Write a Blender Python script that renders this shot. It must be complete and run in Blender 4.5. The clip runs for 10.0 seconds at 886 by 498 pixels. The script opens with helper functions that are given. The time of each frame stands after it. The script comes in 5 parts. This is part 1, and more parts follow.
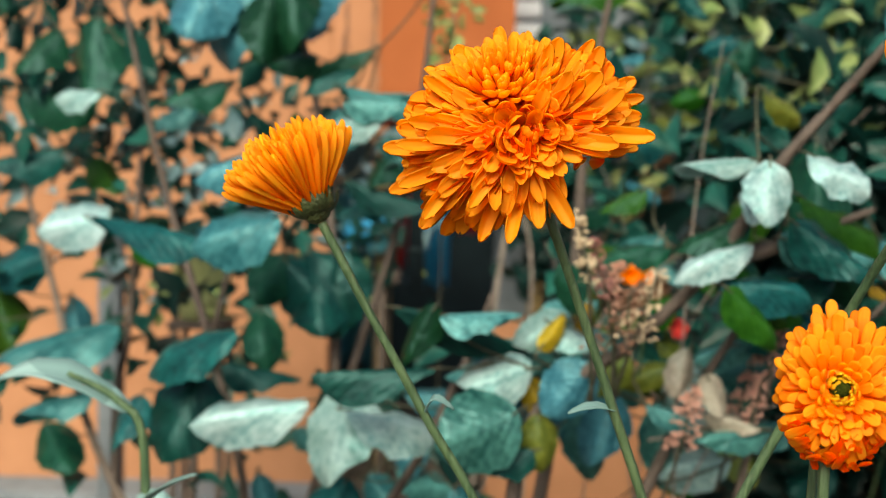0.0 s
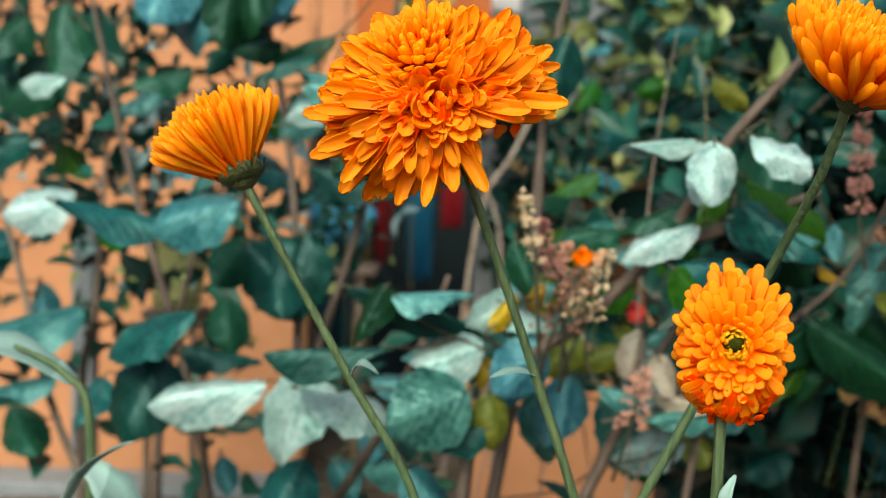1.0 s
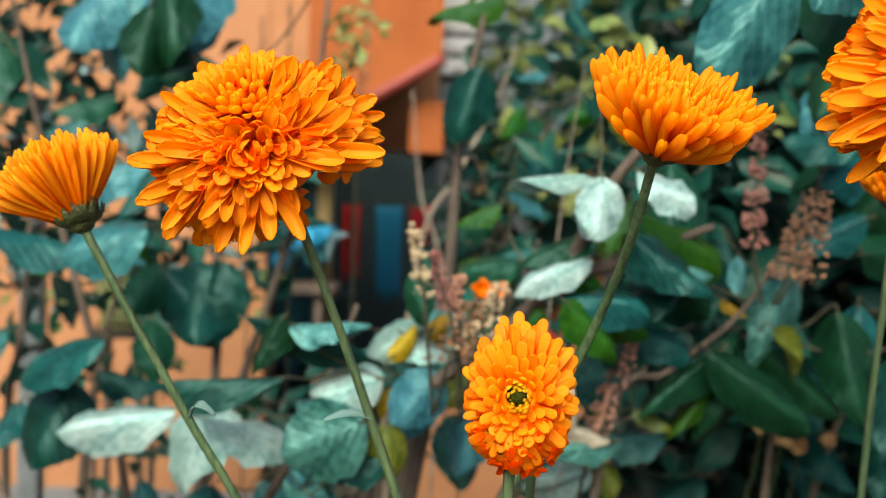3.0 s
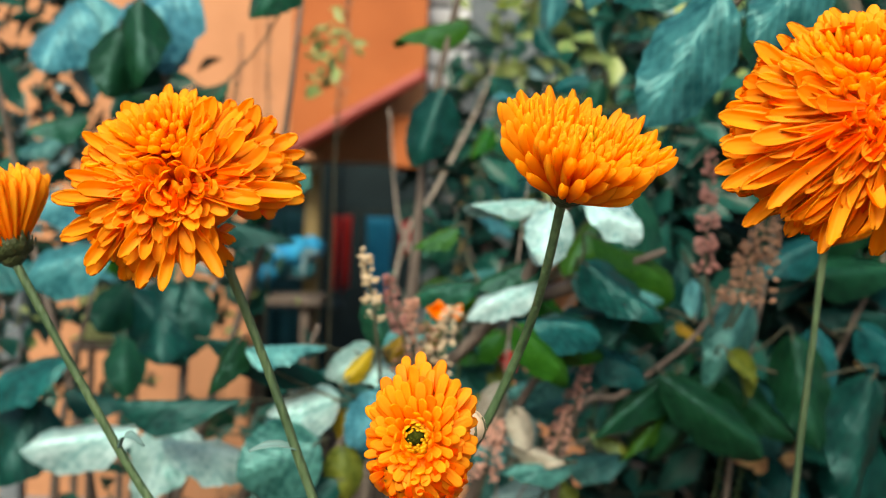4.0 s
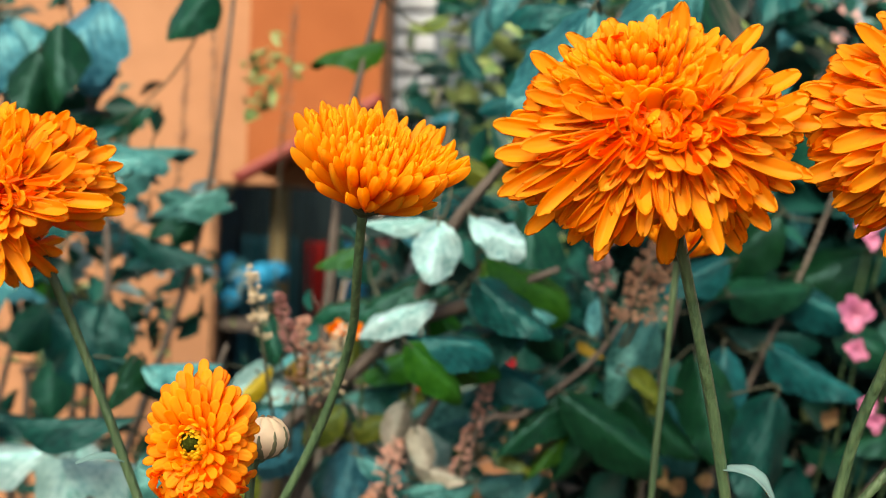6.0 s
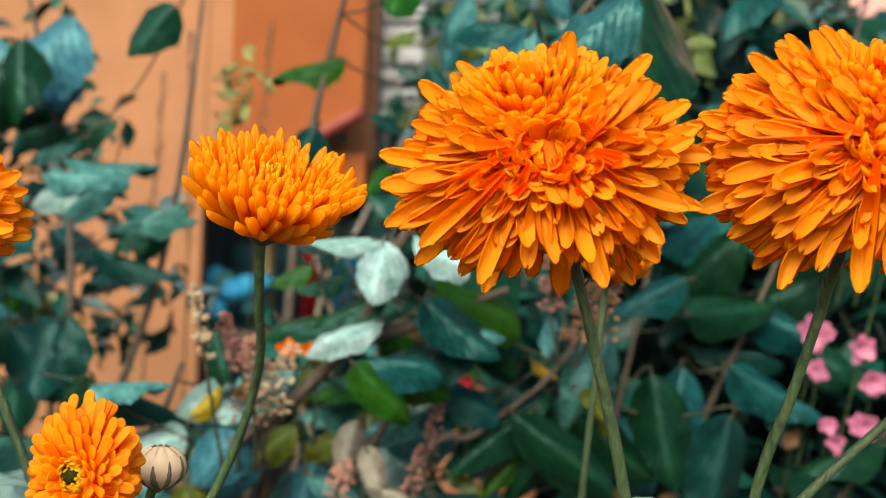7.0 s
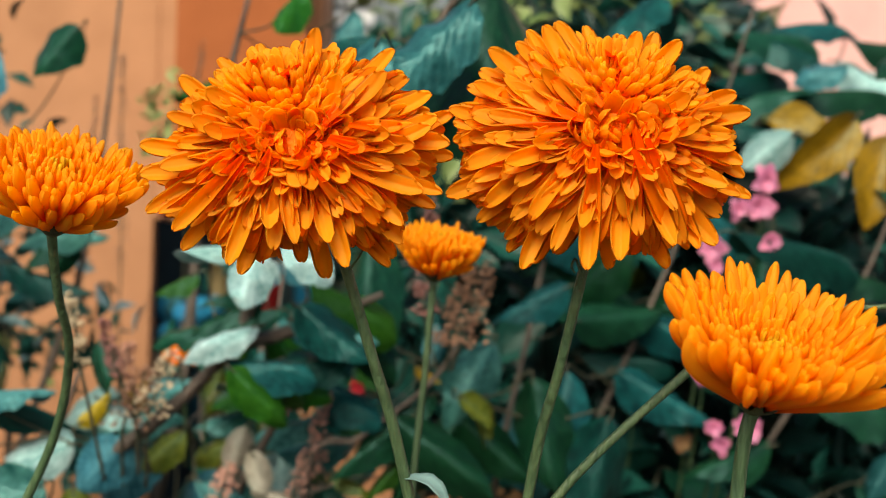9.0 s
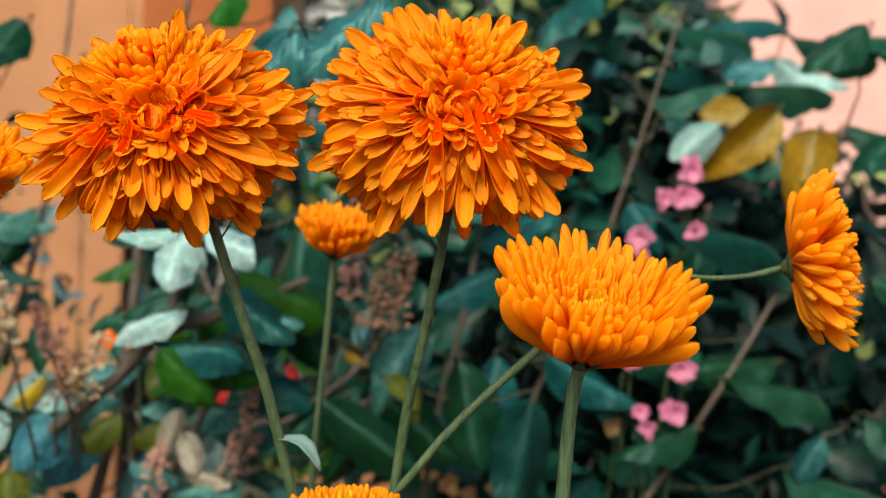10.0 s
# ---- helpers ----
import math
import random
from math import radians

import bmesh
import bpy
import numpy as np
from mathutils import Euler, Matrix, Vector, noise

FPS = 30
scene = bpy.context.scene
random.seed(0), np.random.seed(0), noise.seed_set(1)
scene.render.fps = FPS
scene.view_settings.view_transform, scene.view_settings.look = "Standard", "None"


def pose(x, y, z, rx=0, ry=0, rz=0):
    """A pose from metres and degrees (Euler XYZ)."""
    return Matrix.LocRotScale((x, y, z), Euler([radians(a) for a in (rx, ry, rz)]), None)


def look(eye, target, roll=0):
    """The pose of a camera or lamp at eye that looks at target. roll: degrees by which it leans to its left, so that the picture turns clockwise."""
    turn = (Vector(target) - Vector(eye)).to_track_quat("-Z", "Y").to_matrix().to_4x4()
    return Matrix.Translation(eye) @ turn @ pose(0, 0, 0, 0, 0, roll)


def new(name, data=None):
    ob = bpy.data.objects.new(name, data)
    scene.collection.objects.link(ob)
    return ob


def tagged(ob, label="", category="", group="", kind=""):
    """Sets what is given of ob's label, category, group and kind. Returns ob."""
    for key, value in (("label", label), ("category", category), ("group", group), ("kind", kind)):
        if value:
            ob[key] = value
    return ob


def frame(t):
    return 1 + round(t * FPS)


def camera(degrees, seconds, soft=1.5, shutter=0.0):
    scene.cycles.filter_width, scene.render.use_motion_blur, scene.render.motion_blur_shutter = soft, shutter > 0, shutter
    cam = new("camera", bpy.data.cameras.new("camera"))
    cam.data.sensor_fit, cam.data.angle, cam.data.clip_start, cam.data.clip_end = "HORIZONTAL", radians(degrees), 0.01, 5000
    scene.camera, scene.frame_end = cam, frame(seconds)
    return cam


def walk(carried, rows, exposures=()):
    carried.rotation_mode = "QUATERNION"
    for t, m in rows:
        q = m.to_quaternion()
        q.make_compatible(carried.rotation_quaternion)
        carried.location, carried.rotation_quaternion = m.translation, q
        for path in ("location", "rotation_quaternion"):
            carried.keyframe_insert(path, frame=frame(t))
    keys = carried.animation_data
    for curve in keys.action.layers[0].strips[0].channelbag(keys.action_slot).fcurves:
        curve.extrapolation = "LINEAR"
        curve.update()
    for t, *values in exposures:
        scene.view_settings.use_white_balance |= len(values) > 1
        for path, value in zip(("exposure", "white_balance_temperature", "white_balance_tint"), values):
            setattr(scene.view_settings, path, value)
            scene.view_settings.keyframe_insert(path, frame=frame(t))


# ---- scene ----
cam = camera(43.3, 10.0, 0.7)
PATH = [
    (0, (-0.0038, -0.0907, 0.5072), (-0.0247, 1.9065, 0.4040), 1.13),
    (0.5, (0.0081, -0.0992, 0.4998), (-0.0020, 1.8983, 0.4006), 1.21),
    (1, (0.0296, -0.1003, 0.4925), (0.0184, 1.8971, 0.3908), 1.39),
    (1.5, (0.0499, -0.0983, 0.4848), (0.0386, 1.8992, 0.3848), 1.48),
    (2, (0.0679, -0.1048, 0.4835), (0.0632, 1.8934, 0.3999), 1.60),
    (2.5, (0.0878, -0.1019, 0.4948), (0.0855, 1.8964, 0.4118), 1.66),
    (4, (0.1443, -0.1139, 0.5258), (0.1306, 1.8848, 0.4552), 1.92),
    (4.5, (0.1670, -0.1115, 0.5161), (0.1477, 1.8874, 0.4513), 1.71),
    (5, (0.1789, -0.1129, 0.5138), (0.1642, 1.8865, 0.4664), 2.08),
    (5.5, (0.2005, -0.1181, 0.5150), (0.1831, 1.8817, 0.4885), 1.92),
    (7, (0.2773, -0.1102, 0.5307), (0.2350, 1.8893, 0.5262), 2.11),
    (7.5, (0.2839, -0.1155, 0.5190), (0.2622, 1.8842, 0.5486), 1.96),
    (8, (0.3172, -0.1153, 0.5299), (0.2830, 1.8843, 0.5493), 1.91),
    (8.5, (0.3295, -0.1171, 0.5308), (0.3137, 1.8827, 0.5539), 2.14),
    (9, (0.3728, -0.1339, 0.5151), (0.3383, 1.8652, 0.5644), 1.52),
    (9.5, (0.3958, -0.1339, 0.5201), (0.3774, 1.8659, 0.5426), 1.90),
    (10, (0.4322, -0.1602, 0.5011), (0.4053, 1.8388, 0.5580), 1.55),
]
walk(cam, [(t, look(eye, target, roll)) for t, eye, target, roll in PATH], [(0.0, 0.56, 7400, 7), (5.5, 0.74, 7400, 7), (7.0, 0.46, 7400, 7), (10.0, 0.35, 7400, 7)])
# the phone's small aperture, focused on the blooms
cam.data.dof.use_dof = True
cam.data.dof.focus_distance = 0.45
cam.data.dof.aperture_fstop = 9.0

# ---- light: bright overcast day ----
world = bpy.data.worlds.new("overcast_sky")
scene.world = world
world.use_nodes = True
sky = world.node_tree.nodes.new("ShaderNodeTexSky")
sky.sky_type, sky.sun_disc = "NISHITA", False
sky.sun_elevation, sky.sun_rotation = radians(40), radians(193)
sky.air_density, sky.dust_density, sky.ozone_density = 1.0, 3.0, 1.5
world.node_tree.links.new(sky.outputs[0], world.node_tree.nodes["Background"].inputs[0])
world.node_tree.nodes["Background"].inputs[1].default_value = 0.125
sun = new("sun", bpy.data.lights.new("sun", "SUN"))
sun.data.energy, sun.data.angle, sun.data.color = 3.6, radians(40), (1.0, 0.93, 0.80)
sun.matrix_world = look((-0.6, -2.5, 2.15), (0, 0, 0))


# ---- materials ----
def material(name, colour, second, scale=30.0, rough=0.6, bump=0.2, translucent=0.0, vary=0.15, veins=0.0, metal=0.0, tip=None, sheen=0.5, stretch=(1, 1, 1)):
    """A procedural surface: two noise scales between two colours, a change from piece to piece, bump, and light through thin things."""
    m = bpy.data.materials.new(name)
    m.use_nodes = True
    tree, nodes = m.node_tree, m.node_tree.nodes
    link = tree.links.new
    shader = nodes["Principled BSDF"]
    shader.inputs["Roughness"].default_value = rough
    shader.inputs["Metallic"].default_value = metal
    shader.inputs["Specular IOR Level"].default_value = sheen
    if veins:
        shader.inputs["Specular Tint"].default_value = (0.42, 0.92, 0.96, 1)
    where = nodes.new("ShaderNodeTexCoord")
    spread = nodes.new("ShaderNodeMapping")
    spread.inputs["Scale"].default_value = stretch
    link(where.outputs["Object"], spread.inputs[0])
    coarse, fine = nodes.new("ShaderNodeTexNoise"), nodes.new("ShaderNodeTexNoise")
    coarse.inputs["Scale"].default_value, fine.inputs["Scale"].default_value = scale * 0.2, scale
    coarse.inputs["Detail"].default_value, fine.inputs["Detail"].default_value = 3, 5
    link(spread.outputs[0], coarse.inputs["Vector"])
    link(spread.outputs[0], fine.inputs["Vector"])
    both = nodes.new("ShaderNodeMath")
    both.operation = "MULTIPLY_ADD"
    both.inputs[1].default_value = 0.5
    link(fine.outputs[0], both.inputs[0])
    half = nodes.new("ShaderNodeMath")
    half.operation = "MULTIPLY"
    half.inputs[1].default_value = 0.5
    link(coarse.outputs[0], half.inputs[0])
    link(half.outputs[0], both.inputs[2])
    ramp = nodes.new("ShaderNodeValToRGB")
    ramp.color_ramp.elements[0].position, ramp.color_ramp.elements[1].position = 0.36, 0.66
    ramp.color_ramp.elements[0].color, ramp.color_ramp.elements[1].color = (*colour, 1), (*second, 1)
    link(both.outputs[0], ramp.inputs[0])
    paint = ramp.outputs[0]
    height = fine.outputs[0]
    split = nodes.new("ShaderNodeSeparateXYZ")
    link(where.outputs["Object"], split.inputs[0])

    def maths(operation, a, b):
        n = nodes.new("ShaderNodeMath")
        n.operation = operation
        for k, v in enumerate((a, b)):
            if isinstance(v, (int, float)):
                n.inputs[k].default_value = v
            elif v is not None:
                link(v, n.inputs[k])
        return n.outputs[0]

    def blend(fac, a, b):
        n = nodes.new("ShaderNodeMix")
        n.data_type = "RGBA"
        link(fac, n.inputs[0])
        link(a, n.inputs[6])
        if isinstance(b, tuple):
            n.inputs[7].default_value = (*b, 1)
        else:
            link(b, n.inputs[7])
        return n.outputs[2]

    # colour runs from base to tip; on petals the base holds painted gap shade
    if tip:
        grow = nodes.new("ShaderNodeMapRange")
        link(split.outputs[1], grow.inputs[0])
        grow.inputs[1].default_value, grow.inputs[2].default_value = 0.05, 0.72
        paint = blend(grow.outputs[0], paint, tip)
        lines = maths("SINE", maths("MULTIPLY", split.outputs[0], 20.0), None)
        height = maths("MULTIPLY", lines, 0.5)
    if veins:
        side = maths("ABSOLUTE", split.outputs[0], None)
        slant = maths("SUBTRACT", maths("MULTIPLY", split.outputs[1], 7.0), maths("MULTIPLY", side, 7.5))
        saw = maths("ABSOLUTE", maths("SUBTRACT", maths("FRACT", slant, None), 0.5), None)
        thin = maths("LESS_THAN", saw, 0.06)
        rib = maths("LESS_THAN", side, 0.018)
        mark = maths("MULTIPLY", maths("MAXIMUM", thin, rib), veins)
        paint = blend(mark, paint, tuple(min(1, c * 1.9 + 0.04) for c in second))
        height = maths("ADD", maths("MULTIPLY", coarse.outputs[0], 1.6), maths("MULTIPLY", maths("SUBTRACT", 0.5, saw), 0.22))
    if vary:
        info = nodes.new("ShaderNodeObjectInfo")
        hue = nodes.new("ShaderNodeHueSaturation")
        link(maths("ADD", 0.5 - vary * 0.06, maths("MULTIPLY", info.outputs["Random"], vary * 0.12)), hue.inputs["Hue"])
        link(maths("ADD", 1 - vary, maths("MULTIPLY", info.outputs["Random"], vary * 2)), hue.inputs["Value"])
        link(paint, hue.inputs["Color"])
        paint = hue.outputs[0]
    link(paint, shader.inputs["Base Color"])
    if bump:
        relief = nodes.new("ShaderNodeBump")
        relief.inputs["Strength"].default_value, relief.inputs["Distance"].default_value = bump, 0.01 if not (tip or veins) else 0.005 if veins else 0.002
        link(height, relief.inputs["Height"])
        link(relief.outputs[0], shader.inputs["Normal"])
    if translucent:
        glow, mix = nodes.new("ShaderNodeBsdfTranslucent"), nodes.new("ShaderNodeMixShader")
        link(paint, glow.inputs[0])
        mix.inputs[0].default_value = translucent
        link(shader.outputs[0], mix.inputs[1])
        link(glow.outputs[0], mix.inputs[2])
        link(mix.outputs[0], nodes["Material Output"].inputs[0])
    return m


# redder petal bases: shade and bounced light of the gaps put into the colour
PETAL = material("orange_petal", (0.98, 0.165, 0.004), (1.0, 0.215, 0.005), 9, 0.5, 0.2, 0.62, 0.06, tip=(1.0, 0.462, 0.026), sheen=0.2)
DISC_PETAL = material("golden_petal", (0.98, 0.22, 0.004), (1.0, 0.28, 0.006), 9, 0.5, 0.2, 0.62, 0.06, tip=(1.0, 0.50, 0.028), sheen=0.2)
# redder copy of the petal: shade low among the petals is painted in
DEEP_PETAL = material("deep_orange_petal", (0.98, 0.12, 0.003), (1.0, 0.16, 0.004), 9, 0.5, 0.2, 0.62, 0.06, tip=(1.0, 0.35, 0.014), sheen=0.2)
EYE_QUILL = material("olive_gold_quill", (0.10, 0.075, 0.004), (0.20, 0.13, 0.006), 9, 0.5, 0.2, 0.3, 0.1, tip=(0.78, 0.42, 0.016), sheen=0.2)
HEART = material("green_heart", (0.10, 0.10, 0.004), (0.22, 0.18, 0.01), 900, 0.7, 0.4, 0, 0)
DARK_HEART = material("dark_green_heart", (0.006, 0.010, 0.001), (0.035, 0.042, 0.004), 900, 0.9, 0.4, 0, 0, sheen=0.05)
STEM = material("stem_green", (0.022, 0.058, 0.026), (0.075, 0.135, 0.060), 400, 0.55, 0.35, 0, 0.1, stretch=(1, 1, 0.15))
RECEPTACLE = material("receptacle_orange", (0.86, 0.17, 0.004), (0.95, 0.23, 0.006), 300, 0.6, 0.3, 0, 0, sheen=0.2)
CALYX = material("calyx_green", (0.018, 0.034, 0.009), (0.055, 0.075, 0.022), 500, 0.55, 0.3, 0, 0.15)
STEM_LEAF = material("stem_leaf", (0.07, 0.15, 0.145), (0.20, 0.33, 0.33), 12, 0.5, 0.3, 0.1, 0.1, veins=0.3)
BUD = material("bud_cream", (0.42, 0.31, 0.21), (0.60, 0.47, 0.34), 40, 0.55, 0.2, 0.15, 0.1)
SEPAL = material("bud_sepal", (0.07, 0.08, 0.04), (0.15, 0.14, 0.08), 60, 0.6, 0.2, 0.1, 0.15)
LEAVES = {
    "teal": material("leaf_teal", (0.001, 0.018, 0.020), (0.004, 0.080, 0.076), 12, 0.36, 0.5, 0.08, 0.45, veins=0.12, sheen=0.26),
    "green": material("leaf_green", (0.002, 0.020, 0.011), (0.006, 0.056, 0.026), 12, 0.38, 0.5, 0.10, 0.4, veins=0.10, sheen=0.24),
    "leafy": material("leaf_bright_green", (0.007, 0.048, 0.003), (0.026, 0.105, 0.008), 12, 0.40, 0.5, 0.2, 0.3, veins=0.10, sheen=0.22),
    # mint and pale: the sky's gloss on leaves is painted into the base colour
    "mint": material("leaf_mint_sky_sheen", (0.002, 0.046, 0.048), (0.072, 0.260, 0.255), 12, 0.30, 0.5, 0.10, 0.4, veins=0.14, sheen=0.46),
    "pale": material("leaf_pale_sky_sheen", (0.075, 0.195, 0.200), (0.34, 0.49, 0.51), 12, 0.32, 0.45, 0.1, 0.3, veins=0.14, sheen=0.60),
    "slate": material("leaf_slate", (0.004, 0.055, 0.075), (0.042, 0.190, 0.225), 12, 0.33, 0.6, 0.1, 0.35, veins=0.12, sheen=0.40),
    "yellow": material("leaf_yellow", (0.20, 0.15, 0.006), (0.46, 0.30, 0.015), 12, 0.45, 0.4, 0.2, 0.3, veins=0.12, sheen=0.4),
    "lime": material("leaf_lime", (0.045, 0.075, 0.006), (0.17, 0.20, 0.025), 12, 0.45, 0.4, 0.2, 0.3, veins=0.12, sheen=0.4),
    "cream": material("leaf_cream", (0.20, 0.19, 0.15), (0.50, 0.46, 0.39), 12, 0.45, 0.4, 0.15, 0.25, veins=0.10, sheen=0.4),
    "ochre": material("leaf_ochre", (0.12, 0.065, 0.002), (0.28, 0.150, 0.005), 12, 0.45, 0.4, 0.15, 0.2, veins=0.15, sheen=0.4),
}
FILL = {
    # near-black filler leaves: shade of the gaps is put into their colour
    "deep": material("foliage_gap_shade", (0.002, 0.014, 0.014), (0.005, 0.036, 0.032), 40, 0.38, 0.2, 0.08, 0, sheen=0.22),
    "mid": material("foliage_mid", (0.003, 0.042, 0.036), (0.012, 0.100, 0.080), 40, 0.36, 0.2, 0.12, 0, sheen=0.24),
    "light": material("foliage_light", (0.08, 0.17, 0.05), (0.32, 0.38, 0.15), 40, 0.4, 0.2, 0.2, 0, sheen=0.4),
    # pale blue filler leaves: sky glints among the foliage, painted as leaf colour
    "blue": material("foliage_sky_glint", (0.06, 0.17, 0.20), (0.26, 0.42, 0.47), 40, 0.33, 0.2, 0.1, 0, sheen=0.45),
}
BARK = material("bark_brown", (0.045, 0.036, 0.030), (0.13, 0.105, 0.090), 90, 0.8, 0.6, 0, 0.1, stretch=(1, 1, 0.4))
TWIG = material("twig_brown", (0.022, 0.030, 0.018), (0.075, 0.075, 0.048), 150, 0.8, 0.4, 0, 0.2)
PALE_TWIG = material("pale_twig", (0.16, 0.14, 0.12), (0.34, 0.30, 0.27), 150, 0.8, 0.4, 0, 0.2)
SEED = material("seed_pink", (0.32, 0.14, 0.115), (0.62, 0.36, 0.31), 60, 0.75, 0.4, 0.1, 0.3)
TAN = material("faded_tan", (0.30, 0.17, 0.07), (0.50, 0.31, 0.15), 60, 0.75, 0.4, 0.15, 0.25)
SEED_BROWN = material("seed_brown", (0.13, 0.060, 0.042), (0.30, 0.15, 0.11), 60, 0.8, 0.4, 0.1, 0.3)
SEED_CREAM = material("seed_cream", (0.42, 0.33, 0.22), (0.68, 0.57, 0.42), 60, 0.75, 0.4, 0.1, 0.25)
PINK = material("pink_petal", (0.42, 0.09, 0.23), (0.58, 0.21, 0.36), 30, 0.5, 0.2, 0.25, 0.2)
RED = material("red_cloth", (0.42, 0.010, 0.018), (0.60, 0.025, 0.035), 60, 0.8, 0.3, 0, 0.1)
BLUE = material("blue_cloth", (0.001, 0.20, 0.42), (0.004, 0.30, 0.55), 60, 0.75, 0.3, 0, 0.1)
TEAL_CLOTH = material("teal_cloth", (0.008, 0.085, 0.12), (0.015, 0.14, 0.18), 60, 0.8, 0.3, 0, 0.1)
WALL = material("peach_plaster", (0.315, 0.148, 0.074), (0.39, 0.189, 0.098), 14, 0.85, 0.35, 0, 0)
# darker copy of the wall plaster: the stair side's shade is painted in
SHADED_FLANK = material("orange_plaster_in_shade", (0.25, 0.064, 0.012), (0.31, 0.086, 0.020), 14, 0.85, 0.35, 0, 0)
BEAM = material("oxide_red_paint", (0.17, 0.022, 0.018), (0.26, 0.045, 0.034), 40, 0.6, 0.3, 0, 0)
PINK_WALL = material("pink_plaster", (0.60, 0.33, 0.32), (0.70, 0.43, 0.41), 10, 0.85, 0.3, 0, 0)
WHITE = material("white_paint", (0.62, 0.68, 0.74), (0.76, 0.80, 0.84), 20, 0.6, 0.2, 0, 0.05)
# near-black teal: the doorway's darkness is put into this plaster colour
SHADED_WALL = material("shaded_plaster", (0.003, 0.016, 0.022), (0.010, 0.032, 0.040), 14, 0.85, 0.3, 0, 0)
IRON = material("blue_painted_iron", (0.012, 0.040, 0.065), (0.025, 0.065, 0.095), 60, 0.45, 0.2, 0, 0.05)
FRAME = material("ochre_painted_wood", (0.26, 0.19, 0.07), (0.36, 0.27, 0.11), 50, 0.6, 0.3, 0, 0.05)
GREY = material("grey_concrete", (0.10, 0.13, 0.155), (0.18, 0.22, 0.25), 30, 0.85, 0.4, 0, 0.05)
SOIL = material("soil", (0.035, 0.028, 0.022), (0.095, 0.075, 0.058), 25, 0.95, 0.8, 0, 0)
PALE_POT = material("pale_green_plastic", (0.40, 0.48, 0.22), (0.50, 0.58, 0.30), 20, 0.5, 0.1, 0.15, 0.1)


# ---- building helpers ----
def part(name, bm, mat, parent, label=""):
    """One bmesh as one smooth mesh object under a thing or a part."""
    me = bpy.data.meshes.new(name)
    bm.to_mesh(me)
    bm.free()
    for p in me.polygons:
        p.use_smooth = True
    me.materials.append(mat)
    ob = new(name, me)
    ob.parent = parent
    if label:
        tagged(ob, label)
    return ob


def thing(name, label, category, place=(0, 0, 0), group="", kind=""):
    ob = new(name)
    ob.empty_display_size = 0.02
    ob.location = place
    return tagged(ob, label, category, group, kind)


def tube(bm, points, radii, sides=8, wobble=0.0):
    """A tapered tube along a smooth line through the points, added to bm."""
    pts = [Vector(p) for p in points]
    path = []
    for i in range(len(pts) - 1):
        p0, p1, p2, p3 = pts[max(0, i - 1)], pts[i], pts[i + 1], pts[min(len(pts) - 1, i + 2)]
        for k in range(6):
            t = k / 6
            path.append((0.5 * ((2 * p1) + (p2 - p0) * t + (2 * p0 - 5 * p1 + 4 * p2 - p3) * t * t + (3 * p1 - p0 - 3 * p2 + p3) * t ** 3), (i + t) / (len(pts) - 1)))
    path.append((pts[-1], 1.0))
    rings, side = [], None
    for i, (p, f) in enumerate(path):
        way = (path[min(i + 1, len(path) - 1)][0] - path[max(i - 1, 0)][0]).normalized()
        if side is None:
            side = way.orthogonal().normalized()
        side = (side - side.dot(way) * way).normalized()
        other = way.cross(side)
        k = f * (len(radii) - 1)
        j = min(int(k), len(radii) - 2)
        r = radii[j] + (radii[j + 1] - radii[j]) * (k - j)
        ring = []
        for s in range(sides):
            a = 2 * math.pi * s / sides
            q = r * (1 + wobble * noise.noise(p * 60 + Vector((s * 3.1, 0, 0))) + (0.06 if s % 2 else -0.06))
            ring.append(bm.verts.new(p + q * (math.cos(a) * side + math.sin(a) * other)))
        rings.append(ring)
    for a, b in zip(rings, rings[1:]):
        for s in range(sides):
            bm.faces.new((a[s], a[(s + 1) % sides], b[(s + 1) % sides], b[s]))
    bm.faces.new(rings[0][::-1])
    bm.faces.new(rings[-1])
    return bm


def block(bm, lo, hi, bevel=0.0):
    """A box from corner to corner, with eased edges."""
    made = bmesh.ops.create_cube(bm, size=1.0)["verts"]
    lo, hi = Vector(lo), Vector(hi)
    for v in made:
        v.co = Vector([lo[k] + (v.co[k] + 0.5) * (hi[k] - lo[k]) for k in range(3)])
    if bevel:
        edges = {e for v in made for e in v.link_edges}
        bmesh.ops.bevel(bm, geom=list(edges), offset=bevel, segments=2, profile=0.5, affect="EDGES")
    return bm


def slab(name, lo, hi, mat, label, category, bevel=0.004):
    bm = bmesh.new()
    block(bm, lo, hi, bevel)
    ob = part(name, bm, mat, None)
    for p in ob.data.polygons:
        p.use_smooth = False
    return tagged(ob, label, category, kind="structure")


